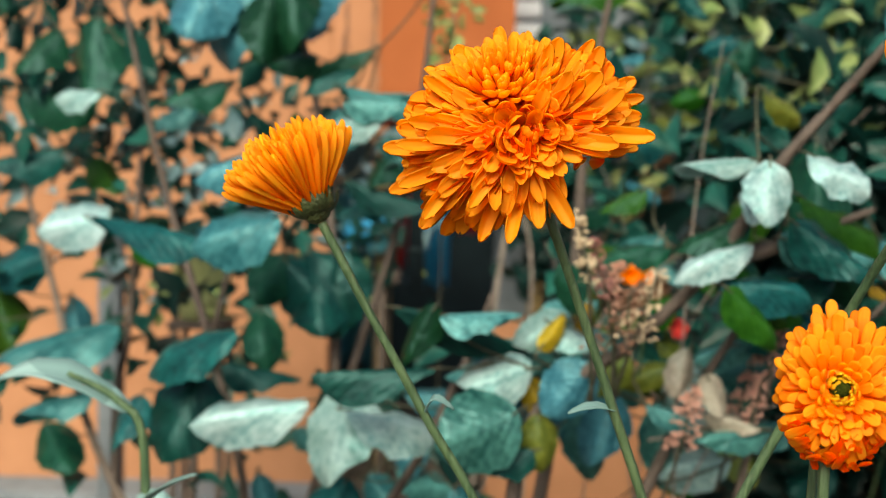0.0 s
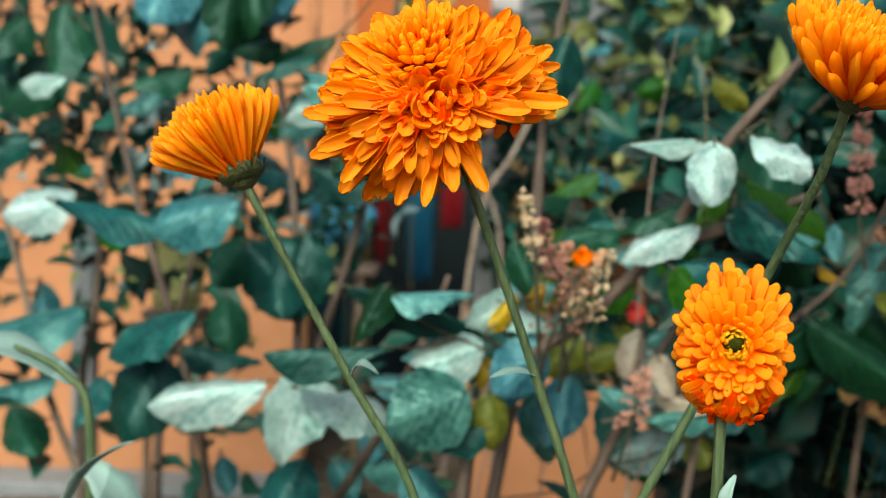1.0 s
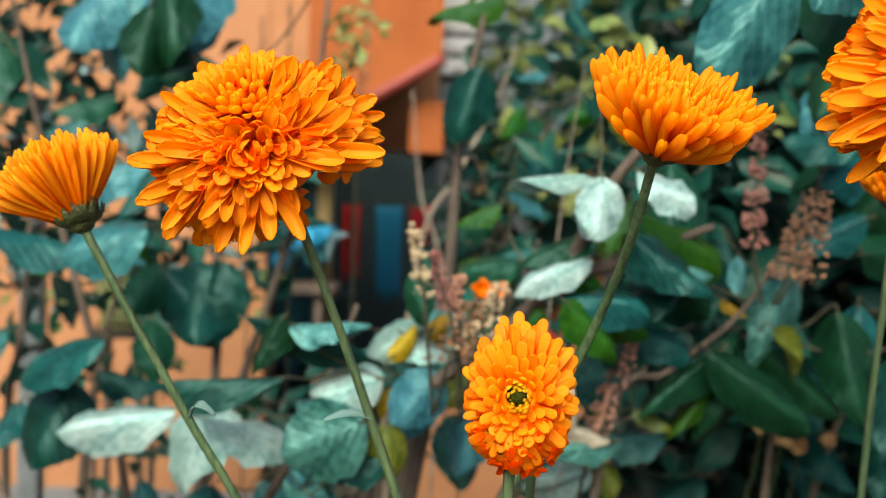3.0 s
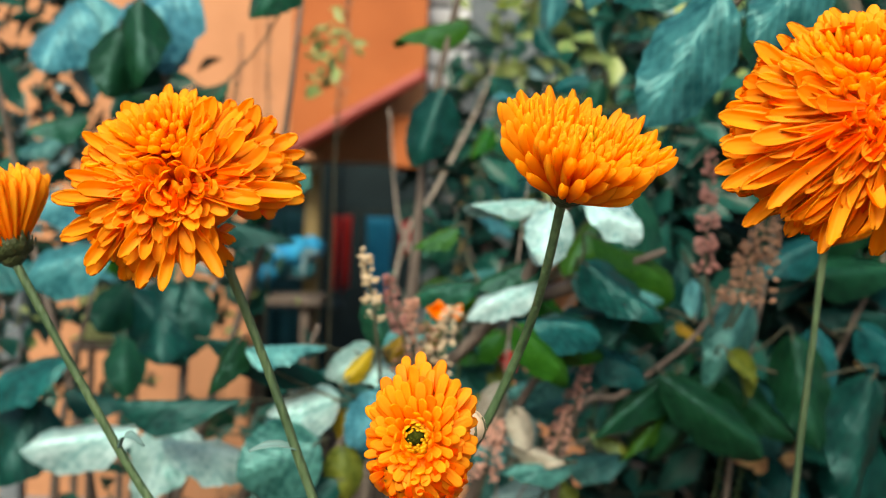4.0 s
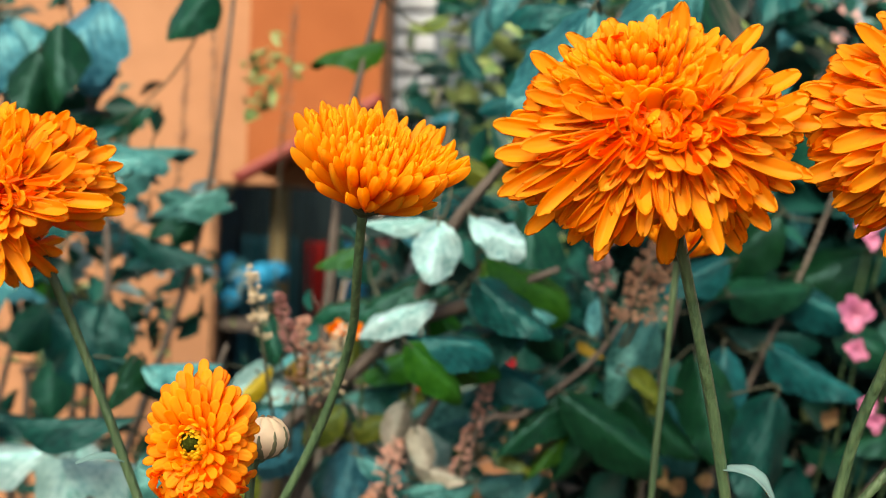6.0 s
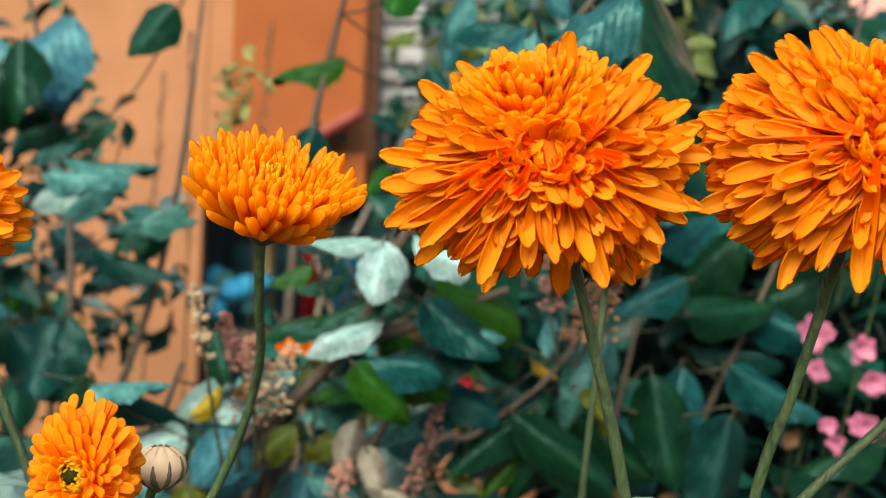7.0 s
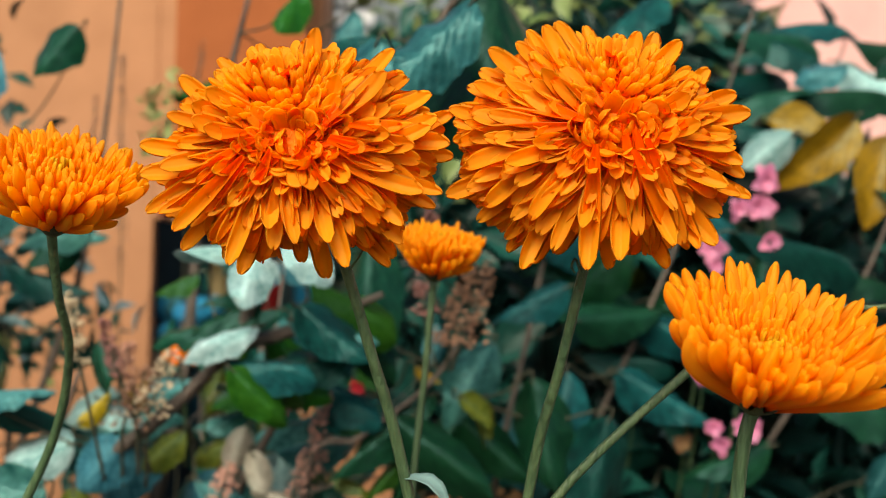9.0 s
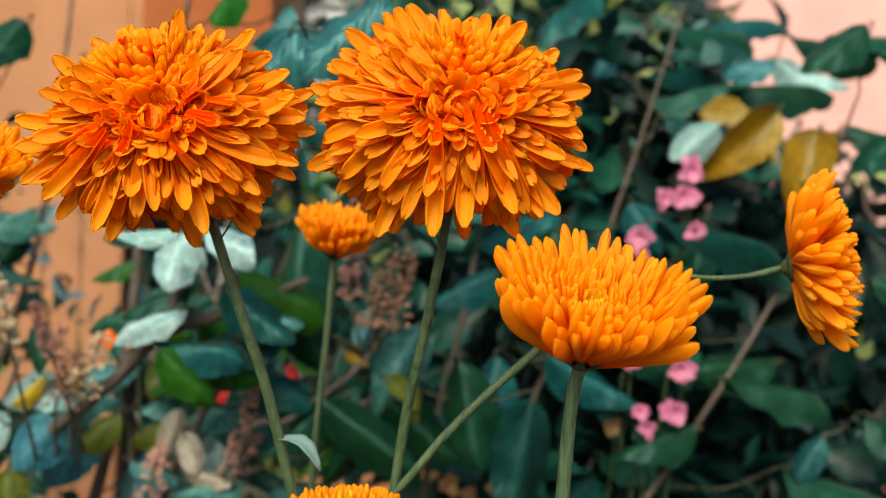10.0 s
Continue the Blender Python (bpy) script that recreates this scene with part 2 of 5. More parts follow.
def sheet_mesh(name, outline, cup, curl, rows=8, cols=4, notch=0.0, ripple=0.0, roll=0.0, ridge=0.0, slim=1.0, fold=2.0, twist=0.0):
    """A thin blade of length 1 along y and width 1 in x: outline(v) gives its width, cup bends it across, curl along."""
    bm = bmesh.new()
    grid = []
    for i in range(rows + 1):
        v = i / rows
        v = v + 0.42 * v * (1 - v)
        row = []
        for j in range(cols + 1):
            u = 2 * j / cols - 1
            w = outline(v)
            x = 0.5 * u * w
            y = v - notch * v ** 6 * (1 - math.cos(u * math.pi)) * 0.5 
            z = slim * cup * abs(u) ** fold * w + twist * u * w * (v - 0.4) + curl * v * v + roll * max(0, v - 0.7) ** 2 * 6 + ripple * math.sin(v * 17 + u * 1.3) * abs(u) + slim * ridge * math.cos(u * 2.6 * math.pi) * w
            row.append(bm.verts.new((x, y, z)))
        grid.append(row)
    for a, b in zip(grid, grid[1:]):
        for j in range(cols):
            bm.faces.new((a[j], a[j + 1], b[j + 1], b[j]))
    me = bpy.data.meshes.new(name)
    bm.to_mesh(me)
    bm.free()
    for p in me.polygons:
        p.use_smooth = True
    return me


def petal_outline(v):
    return (0.30 + 0.70 * math.sin(min(1.0, v / 0.70) * math.pi / 2)) * (1.0 if v < 0.76 else max(0.0, 1 - ((v - 0.76) / 0.24) ** 2.2) ** 0.52)


def finger_outline(v):
    return (0.50 + 0.50 * math.sin(min(1.0, v / 0.75) * math.pi / 2)) * (1.0 if v < 0.80 else math.sqrt(max(0.0, 1 - ((v - 0.80) / 0.20) ** 2)))


def petal_mesh(name, outline, thick, hollow, curl, roll, notch=0.0, rows=11, sides=10):
    """A closed, rounded petal of length 1 along y and width 1 in x; hollow raises its edges, curl bends it along, roll lifts its tip."""
    bm = bmesh.new()
    rings = []
    for i in range(rows + 1):
        v = 1 - (1 - i / rows) ** 1.7
        w = max(0.10, outline(v))
        mid = curl * v * v + roll * max(0.0, v - 0.62) ** 2 * 6
        ring = []
        for k in range(sides):
            a = 2 * math.pi * k / sides
            u = math.cos(a)
            y = v - notch * max(0.0, v - 0.8) * 5 * (1 - abs(u)) + 0.012 * math.sin(3 * a) * v
            z = mid + thick * w * math.sin(a) + hollow * w * (u * u - 0.4) + 0.010 * w * math.cos(u * 7)
            ring.append(bm.verts.new((0.5 * u * w, y, z)))
        rings.append(ring)
    for p, q in zip(rings, rings[1:]):
        for k in range(sides):
            bm.faces.new((p[k], p[(k + 1) % sides], q[(k + 1) % sides], q[k]))
    bm.faces.new(rings[-1])
    me = bpy.data.meshes.new(name)
    bm.to_mesh(me)
    bm.free()
    for p in me.polygons:
        p.use_smooth = True
    return me


PETALS = {}
for kind, outline, thick, hollow, curl, roll, notch in (
        ("flat", petal_outline, 0.020, 0.075, -0.03, -0.05, 0.03), ("wavy", petal_outline, 0.020, 0.055, -0.06, 0.10, 0.06), ("droop", petal_outline, 0.020, 0.060, -0.10, -0.10, 0.0),
        ("spoon", petal_outline, 0.022, 0.110, 0.10, 0.16, 0.0), ("quill", finger_outline, 0.075, 0.010, 0.03, 0.06, 0.0),
        ("finger", finger_outline, 0.060, 0.030, -0.02, 0.05, 0.0), ("hook", finger_outline, 0.060, 0.025, 0.04, 0.14, 0.0)):
    for tone, mat in (("", PETAL), ("_gold", DISC_PETAL), ("_deep", DEEP_PETAL), ("_olive", EYE_QUILL)):
        me = petal_mesh("petal_" + kind + tone, outline, thick, hollow, curl, roll, notch)
        me.materials.append(mat)
        PETALS[kind + tone] = me


def set_petal(head, kind, tip, grow, up, far, wide):
    """One petal of a head, from the place and way of its tip."""
    grow = grow.normalized()
    up = (up - up.dot(grow) * grow).normalized()
    side = grow.cross(up).normalized()
    ob = new("petal", PETALS[kind])
    ob.parent = head
    m = Matrix((side * wide, grow * far, up * far)).transposed().to_4x4()
    m.translation = tip - far * grow
    ob.matrix_local = Matrix.Translation(head.location + head.parent.location).inverted() @ m
    return ob


def flower(label, line, stem_radius, heart, heart_size, heart_axis, calyx=0.0, kind_name="chrysanthemum", heart_mat=None):
    """A plant with its stem along the line (from the ground up), a calyx and a head ready for petals."""
    plant = thing(kind_name, label, "flower", line[0], "orange chrysanthemums")
    bm = tube(bmesh.new(), [Vector(p) - Vector(line[0]) for p in line], [0.8 * r for r in stem_radius], 10, 0.12)
    part("stem", bm, STEM, plant)
    bm = bmesh.new()
    bmesh.ops.create_icosphere(bm, subdivisions=2, radius=1.0)
    ax = Vector(heart_axis).normalized()
    rot = Vector((0, 0, 1)).rotation_difference(ax).to_matrix().to_4x4()
    bmesh.ops.transform(bm, matrix=rot @ Matrix.Diagonal((heart_size[0], heart_size[0], heart_size[1], 1)), verts=bm.verts)
    head = part("flower_head", bm, heart_mat or HEART, plant)
    head.location = Vector(heart) - Vector(line[0])
    if calyx:
        bowl = Vector(line[-1]) - Vector(line[0])
        bm = bmesh.new()
        bmesh.ops.create_uvsphere(bm, u_segments=12, v_segments=8, radius=calyx * 0.55, matrix=Matrix.Translation(bowl + 0.32 * calyx * ax) @ rot)
        cup = part("calyx", bm, CALYX, plant, "dark green scaly calyx")
        u = ax.orthogonal().normalized()
        w = ax.cross(u)
        for row, (n, reach, lift) in enumerate(((11, 0.72, 0.95), (11, 0.86, 0.66))):
            for k in range(n):
                a = 2 * math.pi * (k + 0.5 * row) / n
                out = math.cos(a) * u + math.sin(a) * w
                tang = -math.sin(a) * u + math.cos(a) * w
                bm = bmesh.new()
                pts = []
                for i in range(5):
                    f = i / 4
                    c = bowl + calyx * (reach * math.sin(f * 1.5) * out + (lift * f * f + 0.02) * ax) + 0.0004 * (row + 1) * out
                    half = calyx * 0.30 * (1 - f ** 2) + 0.0003
                    pts.append((bm.verts.new(c - half * tang), bm.verts.new(c + 0.06 * calyx * out), bm.verts.new(c + half * tang)))
                for p, q in zip(pts, pts[1:]):
                    bm.faces.new((p[0], p[1], q[1], q[0]))
                    bm.faces.new((p[1], p[2], q[2], q[1]))
                part("bract", bm, CALYX, cup)
    return plant, head


def stem_leaf(plant, foot, tip, width, bend=0.0, mesh="narrow", mat=None):
    """A small leaf on a stem from its foot to its tip."""
    foot, tip = Vector(foot), Vector(tip)
    grow = tip - foot
    long = grow.length
    grow.normalize()
    up = (Vector((0, -0.35, 1)) - Vector((0, -0.35, 1)).dot(grow) * grow).normalized()
    side = grow.cross(up)
    bm = bmesh.new()
    rows = []
    for i in range(11):
        f = i / 10
        w = width * 0.5 * math.sin(math.pi * min(1, f * 0.9 + 0.1)) ** 0.8 * (1 + 0.10 * math.sin(f * 22)) + 0.0004
        c = foot - plant.location + grow * long * f + up * bend * math.sin(math.pi * f) * long
        rows.append([bm.verts.new(c + s * w * side + abs(s) ** 1.5 * 0.35 * w * up) for s in (-1, -0.5, 0, 0.5, 1)])
    for a, b in zip(rows, rows[1:]):
        for j in range(4):
            bm.faces.new((a[j], a[j + 1], b[j + 1], b[j]))
    ob = part("leaf", bm, mat or STEM_LEAF, plant)
    thick = ob.modifiers.new("thickness", "SOLIDIFY")
    thick.thickness = 0.0005
    return ob


# leaves of the shrubs
def ovate(v):
    return max(0.02, 2.3 * (v + 0.01) ** 0.52 * (1.0 - v) ** 0.72) * (1 + 0.05 * math.sin(v * 62))


def slim(v):
    return math.sin(math.pi * min(1, v * 0.95 + 0.03)) ** 0.9


def round_outline(v):
    return math.sqrt(max(0.0, 1 - (2 * v * 0.98 - 0.98) ** 2)) + 0.02


LEAF = {}
LEAF_SHAPES = (("broad", ovate, -0.30, -0.14, 0.026, -0.15), ("narrow", slim, -0.30, -0.16, 0.008, 0.0), ("round", round_outline, -0.15, -0.06, 0.01, 0.0),
               ("crinkled", ovate, -0.22, -0.14, 0.045, -0.1), ("curled", ovate, 0.28, -0.40, 0.02, -0.4))
for colour, mat in LEAVES.items():
    for shape, outline, cup, curl, ripple, roll in LEAF_SHAPES:
        LEAF[shape, colour] = []
        for bend, twist in ((0.4, 0.30), (1.0, -0.25), (1.9, 0.12), (1.3, -0.45)):
            me = sheet_mesh("leaf_" + shape + "_" + colour, outline, cup, curl * bend, 16, 8, 0.0, ripple, roll * bend, 0.0, 0.7, 1.35, twist)
            me.materials.append(mat)
            LEAF[shape, colour].append(me)

TWIGS = {}
LEAF_RNG = random.Random(77)


def shrub(label, base, limbs, radius):
    """A shrub's empty with its woody limbs; its leaves are added by leaf()."""
    bush = thing("shrub", label, "shrub", base, "shrubs behind the flowers")
    nodes = []
    for line in limbs:
        bm = tube(bmesh.new(), [Vector(p) - Vector(base) for p in line], [radius, radius * 0.75, radius * 0.35], 8, 0.25)
        part("branch", bm, BARK, bush)
        for a, b in zip(line, line[1:]):
            nodes += [Vector(a).lerp(Vector(b), k / 5) for k in range(6)]
    TWIGS[bush.name] = (nodes, [])
    return bush


def leaf(bush, centre, turn, long, wide, face, lean, shape, colour):
    """A leaf of a shrub: turn is its tip's way (0 to the east, 90 up), face 0 looks south and 90 looks up, lean brings the tip south."""
    a, f, n = radians(turn), radians(face), radians(lean)
    grow = Vector((math.cos(a), 0, math.sin(a)))
    normal = Vector((0, -math.cos(f), math.sin(f)))
    grow = (grow * math.cos(n) + Vector((0, -math.sin(n), 0)))
    if face > 40:
        grow.z *= 0.75
    grow = (grow - grow.dot(normal) * normal).normalized()
    tilt = LEAF_RNG.uniform(-0.38, 0.38)
    normal = (normal + tilt * grow.cross(normal) + LEAF_RNG.uniform(-0.2, 0.2) * grow).normalized()
    grow = (grow - grow.dot(normal) * normal).normalized()
    side = grow.cross(normal).normalized()
    foot = Vector(centre) - 0.5 * long * grow
    ob = new("leaf", LEAF_RNG.choice(LEAF[shape, colour]))
    ob.parent = bush
    m = Matrix((side * wide, grow * long, normal * long)).transposed().to_4x4()
    m.translation = foot - bush.location
    ob.matrix_local = m
    TWIGS[bush.name][1].append((foot, grow))
    return ob


def grow_twigs(bush):
    """Thin twigs from the feet of the leaves to the nearest limb."""
    nodes, feet = TWIGS[bush.name]
    nodes = list(nodes)
    for foot, grow in sorted(feet, key=lambda f: min((p - f[0]).length for p in nodes)):
        low = [p for p in nodes if p.z < foot.z + 0.01] or nodes
        near = min(low, key=lambda p: (p - foot).length)
        gap = (near - foot).length
        mid = near.lerp(foot, 0.55) + Vector((0, 0.015, -0.10 * gap))
        part("twig", tube(bmesh.new(), [near - bush.location, mid - bush.location, foot - grow * 0.25 * min(gap, 0.03) - bush.location, foot + 0.006 * grow - bush.location], [0.0013, 0.0011, 0.0008], 5), TWIG, bush)
        nodes += [near.lerp(mid, 0.5), mid, mid.lerp(foot, 0.5), foot]


def foliage(name, parent, count, centre, spread, size, tone, seed, outer=0.35, droop=0.3):
    """Many small folded leaves in a loose cloud, as one mesh."""
    rng = np.random.default_rng(seed)
    way = rng.normal(size=(count, 3))
    way /= np.linalg.norm(way, axis=1)[:, None]
    far = rng.uniform(outer, 1, count) ** 0.6
    lumps = 1 + 0.35 * np.sin(way[:, 0] * 5 + seed) * np.cos(way[:, 2] * 6 + seed * 2)
    at = np.array(centre) + way * (far * lumps)[:, None] * np.array(spread)
    at = at[at[:, 2] > 0.02]
    count = len(at)
    grow = rng.normal(size=(count, 3)) + np.array([0, -0.3, -droop])
    grow /= np.linalg.norm(grow, axis=1)[:, None]
    normal = rng.normal(size=(count, 3)) * 0.7 + np.array([0, -0.5, 0.9])
    normal -= (normal * grow).sum(1)[:, None] * grow
    normal /= np.linalg.norm(normal, axis=1)[:, None]
    side = np.cross(grow, normal)
    long = size * rng.uniform(0.55, 1.35, count)
    wide = long * rng.uniform(0.40, 0.62, count)
    shape = [(0, 0, 0), (0.55, 0.28, 0.10), (1.0, 0.55, 0.12), (0.5, 0.85, 0.0), (0, 1.0, -0.16), (-0.5, 0.85, 0.0), (-1.0, 0.55, 0.12), (-0.55, 0.28, 0.10), (0, 0.32, 0.0), (0, 0.62, -0.03)]
    verts = np.stack([at + (0.5 * x * wide)[:, None] * side + (y * long)[:, None] * grow + (z * long)[:, None] * normal for x, y, z in shape], 1).reshape(-1, 3)
    faces = []
    for i in range(count):
        o = i * 10
        faces += [(o, o + 1, o + 8), (o + 1, o + 2, o + 9, o + 8), (o + 2, o + 3, o + 9), (o + 3, o + 4, o + 9), (o, o + 8, o + 7), (o + 8, o + 9, o + 6, o + 7), (o + 9, o + 5, o + 6), (o + 9, o + 4, o + 5)]
    me = bpy.data.meshes.new(name)
    base = np.array(parent.location) if parent else np.zeros(3)
    me.from_pydata((verts - base).tolist(), [], faces)
    for p in me.polygons:
        p.use_smooth = True
    me.materials.append(FILL[tone])
    ob = new(name, me)
    ob.parent = parent
    ob["kind"] = "stuff"
    return ob


def spike(label, line, radius, bead, mat, seed, spaced=False, category="seed head", density=13):
    """A dried flower spike: a thin stalk with whorls of small seed cups."""
    rng = random.Random(seed)
    plant = thing("seed_spike", label, category, line[0], "dried basil spikes")
    org = Vector(line[0])
    radius, step, bead = radius * 1.1, bead * 2.6, bead * 0.66
    part("stalk", tube(bmesh.new(), [Vector(p) - org for p in line], [0.0016, 0.0012, 0.0007], 6), TWIG, plant)
    bm = bmesh.new()
    pts = [Vector(p) for p in line[1:]]
    length = sum((b - a).length for a, b in zip(pts, pts[1:]))
    for i in range(int(density * length / bead)):
        f = rng.random() ** 0.9
        if spaced:
            f = (round(f * length / step) + rng.gauss(0, 0.16)) * step / length
            f = min(max(f, 0.0), 0.999)
        g = f * (len(pts) - 1)
        j = min(int(g), len(pts) - 2)
        c = pts[j].lerp(pts[j + 1], g - j)
        r = radius * (1 - 0.55 * f ** 1.5) * rng.uniform(0.35, 1.15)
        a = rng.uniform(0, 2 * math.pi)
        q = c + Vector((math.cos(a) * r, math.sin(a) * r, rng.uniform(-0.6, 0.6) * bead))
        s = bead * rng.uniform(0.20, 0.52)
        m = Matrix.Translation(q - org) @ Euler((rng.uniform(-0.9, 0.9), rng.uniform(-0.9, 0.9), a)).to_matrix().to_4x4() @ Matrix.Diagonal((s * 1.2, s * 0.8, s * 0.7, 1))
        bmesh.ops.create_icosphere(bm, subdivisions=1, radius=1.0, matrix=m)
    part("seed_mass", bm, mat, plant)["kind"] = "stuff"
    return plant


def blossom(label, centre, size, mat, seed, category="flower", group="pink blossoms", petals=6):
    """A small loose blossom of a few cupped petals on a short stalk."""
    rng = random.Random(seed)
    plant = thing("blossom", label, category, centre, group)
    part("stalk", tube(bmesh.new(), [(0, 0, 0), (0.004, 0.02, -0.03), (0.0, 0.05, -0.10)], [0.0012, 0.0012, 0.0016], 5), STEM, plant)
    for k in range(petals):
        bm = bmesh.new()
        a = 2 * math.pi * k / petals + rng.uniform(-0.2, 0.2)
        out = Vector((math.cos(a), rng.uniform(-0.8, 0.1), math.sin(a))).normalized() * rng.uniform(0.65, 1.15)
        tang = Vector((-math.sin(a), 0, math.cos(a)))
        rows = []
        for i in range(5):
            f = i / 4
            w = 0.34 * size * math.sin(math.pi * (0.12 + 0.80 * f)) + 0.0005
            c = out * size * f + Vector((0, -0.35, 0)) * size * (f - f * f) * 1.6
            rows.append([bm.verts.new(c + s * w * tang + Vector((0, -0.25 * w * s * s, 0))) for s in (-1, 0, 1)])
        for p, q in zip(rows, rows[1:]):
            for j in range(2):
                bm.faces.new((p[j], p[j + 1], q[j + 1], q[j]))
        part("petal", bm, mat, plant)
    return plant


# ---- the setting ----
bm = bmesh.new()
bmesh.ops.create_grid(bm, x_segments=80, y_segments=80, size=1.0)
for v in bm.verts:
    v.co = Vector((math.copysign(abs(v.co.x) ** 3, v.co.x) * 400, math.copysign(abs(v.co.y) ** 3, v.co.y) * 400, 0))
    if v.co.length < 6:
        v.co.z = 0.02 * noise.noise(v.co * 3) - 0.01
    fall = min(1.0, max(0.0, (v.co.y - 1.15) / 0.35))
    v.co.z -= 0.10 * fall * fall * (3 - 2 * fall)
tagged(part("ground", bm, SOIL, None), "bare dark garden soil under the plants", "ground", kind="structure")

# house: a wall with a doorway, a courtyard with painted-in shade behind, a stair's flank coming forward over the
# doorway
slab("wall_north", (-3.2, 2.1, -0.14), (-0.250, 2.135, 1.3), WALL, "peach plastered house wall behind the shrubs", "wall")
slab("wall_over_doorway", (-0.250, 2.1, 0.615), (0.081, 2.25, 1.3), WALL, "peach plastered wall above the dark doorway", "wall")
slab("wall_past_doorway", (0.30, 2.1, -0.14), (0.42, 2.25, 0.628), WALL, "peach plastered wall beside the doorway", "wall")
slab("wall_room_back", (-0.5, 3.2, -0.14), (1.2, 3.3, 1.4), SHADED_WALL, "courtyard wall behind the doorway, its shade painted in", "wall")
slab("wall_room_west", (-0.5, 2.137, -0.14), (-0.4, 3.2, 1.4), SHADED_WALL, "courtyard side wall, its shade painted in", "wall")
slab("wall_west", (-3.3, -3.0, -0.14), (-3.2, 2.25, 1.3), WALL, "peach plastered garden wall", "wall")
slab("wall_east", (1.02, 2.4, -0.14), (3.6, 2.55, 2.6), PINK_WALL, "pale pink plastered wall beyond the leaves", "wall")
slab("plinth", (-3.2, 1.98, -0.14), (-0.25, 2.098, -0.075), GREY, "grey concrete plinth along the wall", "plinth")
bm = bmesh.new()
prof = [(-0.137, 0.627), (0.090, 0.762), (0.094, 1.3), (-0.137, 1.3)]
front = [bm.verts.new((x, 1.80, z)) for x, z in prof]
back = [bm.verts.new((min(x, 0.03), 2.098, z)) for x, z in prof]
bm.faces.new(front)
bm.faces.new(back[::-1])
for k in range(4):
    bm.faces.new((front[k], back[k], back[(k + 1) % 4], front[(k + 1) % 4]))
bmesh.ops.recalc_face_normals(bm, faces=bm.faces)
flank = tagged(part("stair_flank", bm, SHADED_FLANK, None), "plastered stair flank over the doorway, shade painted as deep orange", "wall", kind="structure")
for p in flank.data.polygons:
    p.use_smooth = False
bm = tube(bmesh.new(), [(-0.152, 1.792, 0.610), (-0.02, 1.792, 0.690), (0.092, 1.792, 0.756)], [0.014, 0.014, 0.014], 4)
tagged(part("trim", bm, BEAM, None), "oxide red sloping edge of the stair", "trim", kind="structure")
slab("wall_low", (0.06, 1.95, -0.14), (0.42, 2.05, 0.27), WALL, "low peach plastered wall under the trees", "wall")
slab("stair_beam", (0.035, 1.84, 0.597), (0.096, 2.05, 0.688), SHADED_FLANK, "plastered beam end under the stair, shade painted as orange", "beam")
# door jamb, window grille inside
door = tagged(thing("door_frame", "ochre painted wooden door frame, open doorway", "door frame", (-0.158, 2.32, 0)), kind="structure")
for x in (0.0, 0.33):
    bm = block(bmesh.new(), (x - 0.016, -0.03, -0.12), (x + 0.016, 0.03, 0.63), 0.003)
    part("jamb", bm, FRAME, door)
grille = tagged(thing("window_grille", "dark blue painted iron window grille", "window grille", (-0.30, 2.6, 0.26)), kind="structure")
for k in range(8):
    part("bar", tube(bmesh.new(), [(0.025 * k, 0, 0), (0.025 * k, 0, 0.2), (0.025 * k, 0, 0.42)], [0.004, 0.004], 6), IRON, grille)
for z in (0.02, 0.4):
    part("rail", block(bmesh.new(), (-0.01, -0.004, z), (0.19, 0.004, z + 0.014), 0.002), IRON, grille)
# far shuttered window between the trees
shut = tagged(thing("shutter", "white and pale blue slatted shutter beyond the garden", "shutter", (0.083, 2.28, 0.786)), kind="structure")
for k in range(12):
    part("slat", block(bmesh.new(), (0, 0, 0.045 * k), (0.085, 0.02, 0.045 * k + 0.034), 0.003), WHITE, shut)
slab("wall_far_house", (0.082, 2.304, -0.14), (0.42, 2.36, 1.6), GREY, "grey painted wall of a further house", "wall")


# ---- the chrysanthemums ----
GOLDEN = math.pi * (3 - math.sqrt(5))


def cushion(head, centre, radii):
    """The orange cushion inside a head, on which its petals stand."""
    bm = bmesh.new()
    bmesh.ops.create_icosphere(bm, subdivisions=3, radius=1.0)
    bmesh.ops.transform(bm, matrix=Matrix.Translation(Vector(centre) - head.location - head.parent.location) @ Matrix.Diagonal((*radii, 1)), verts=bm.verts)
    part("receptacle", bm, RECEPTACLE, head)


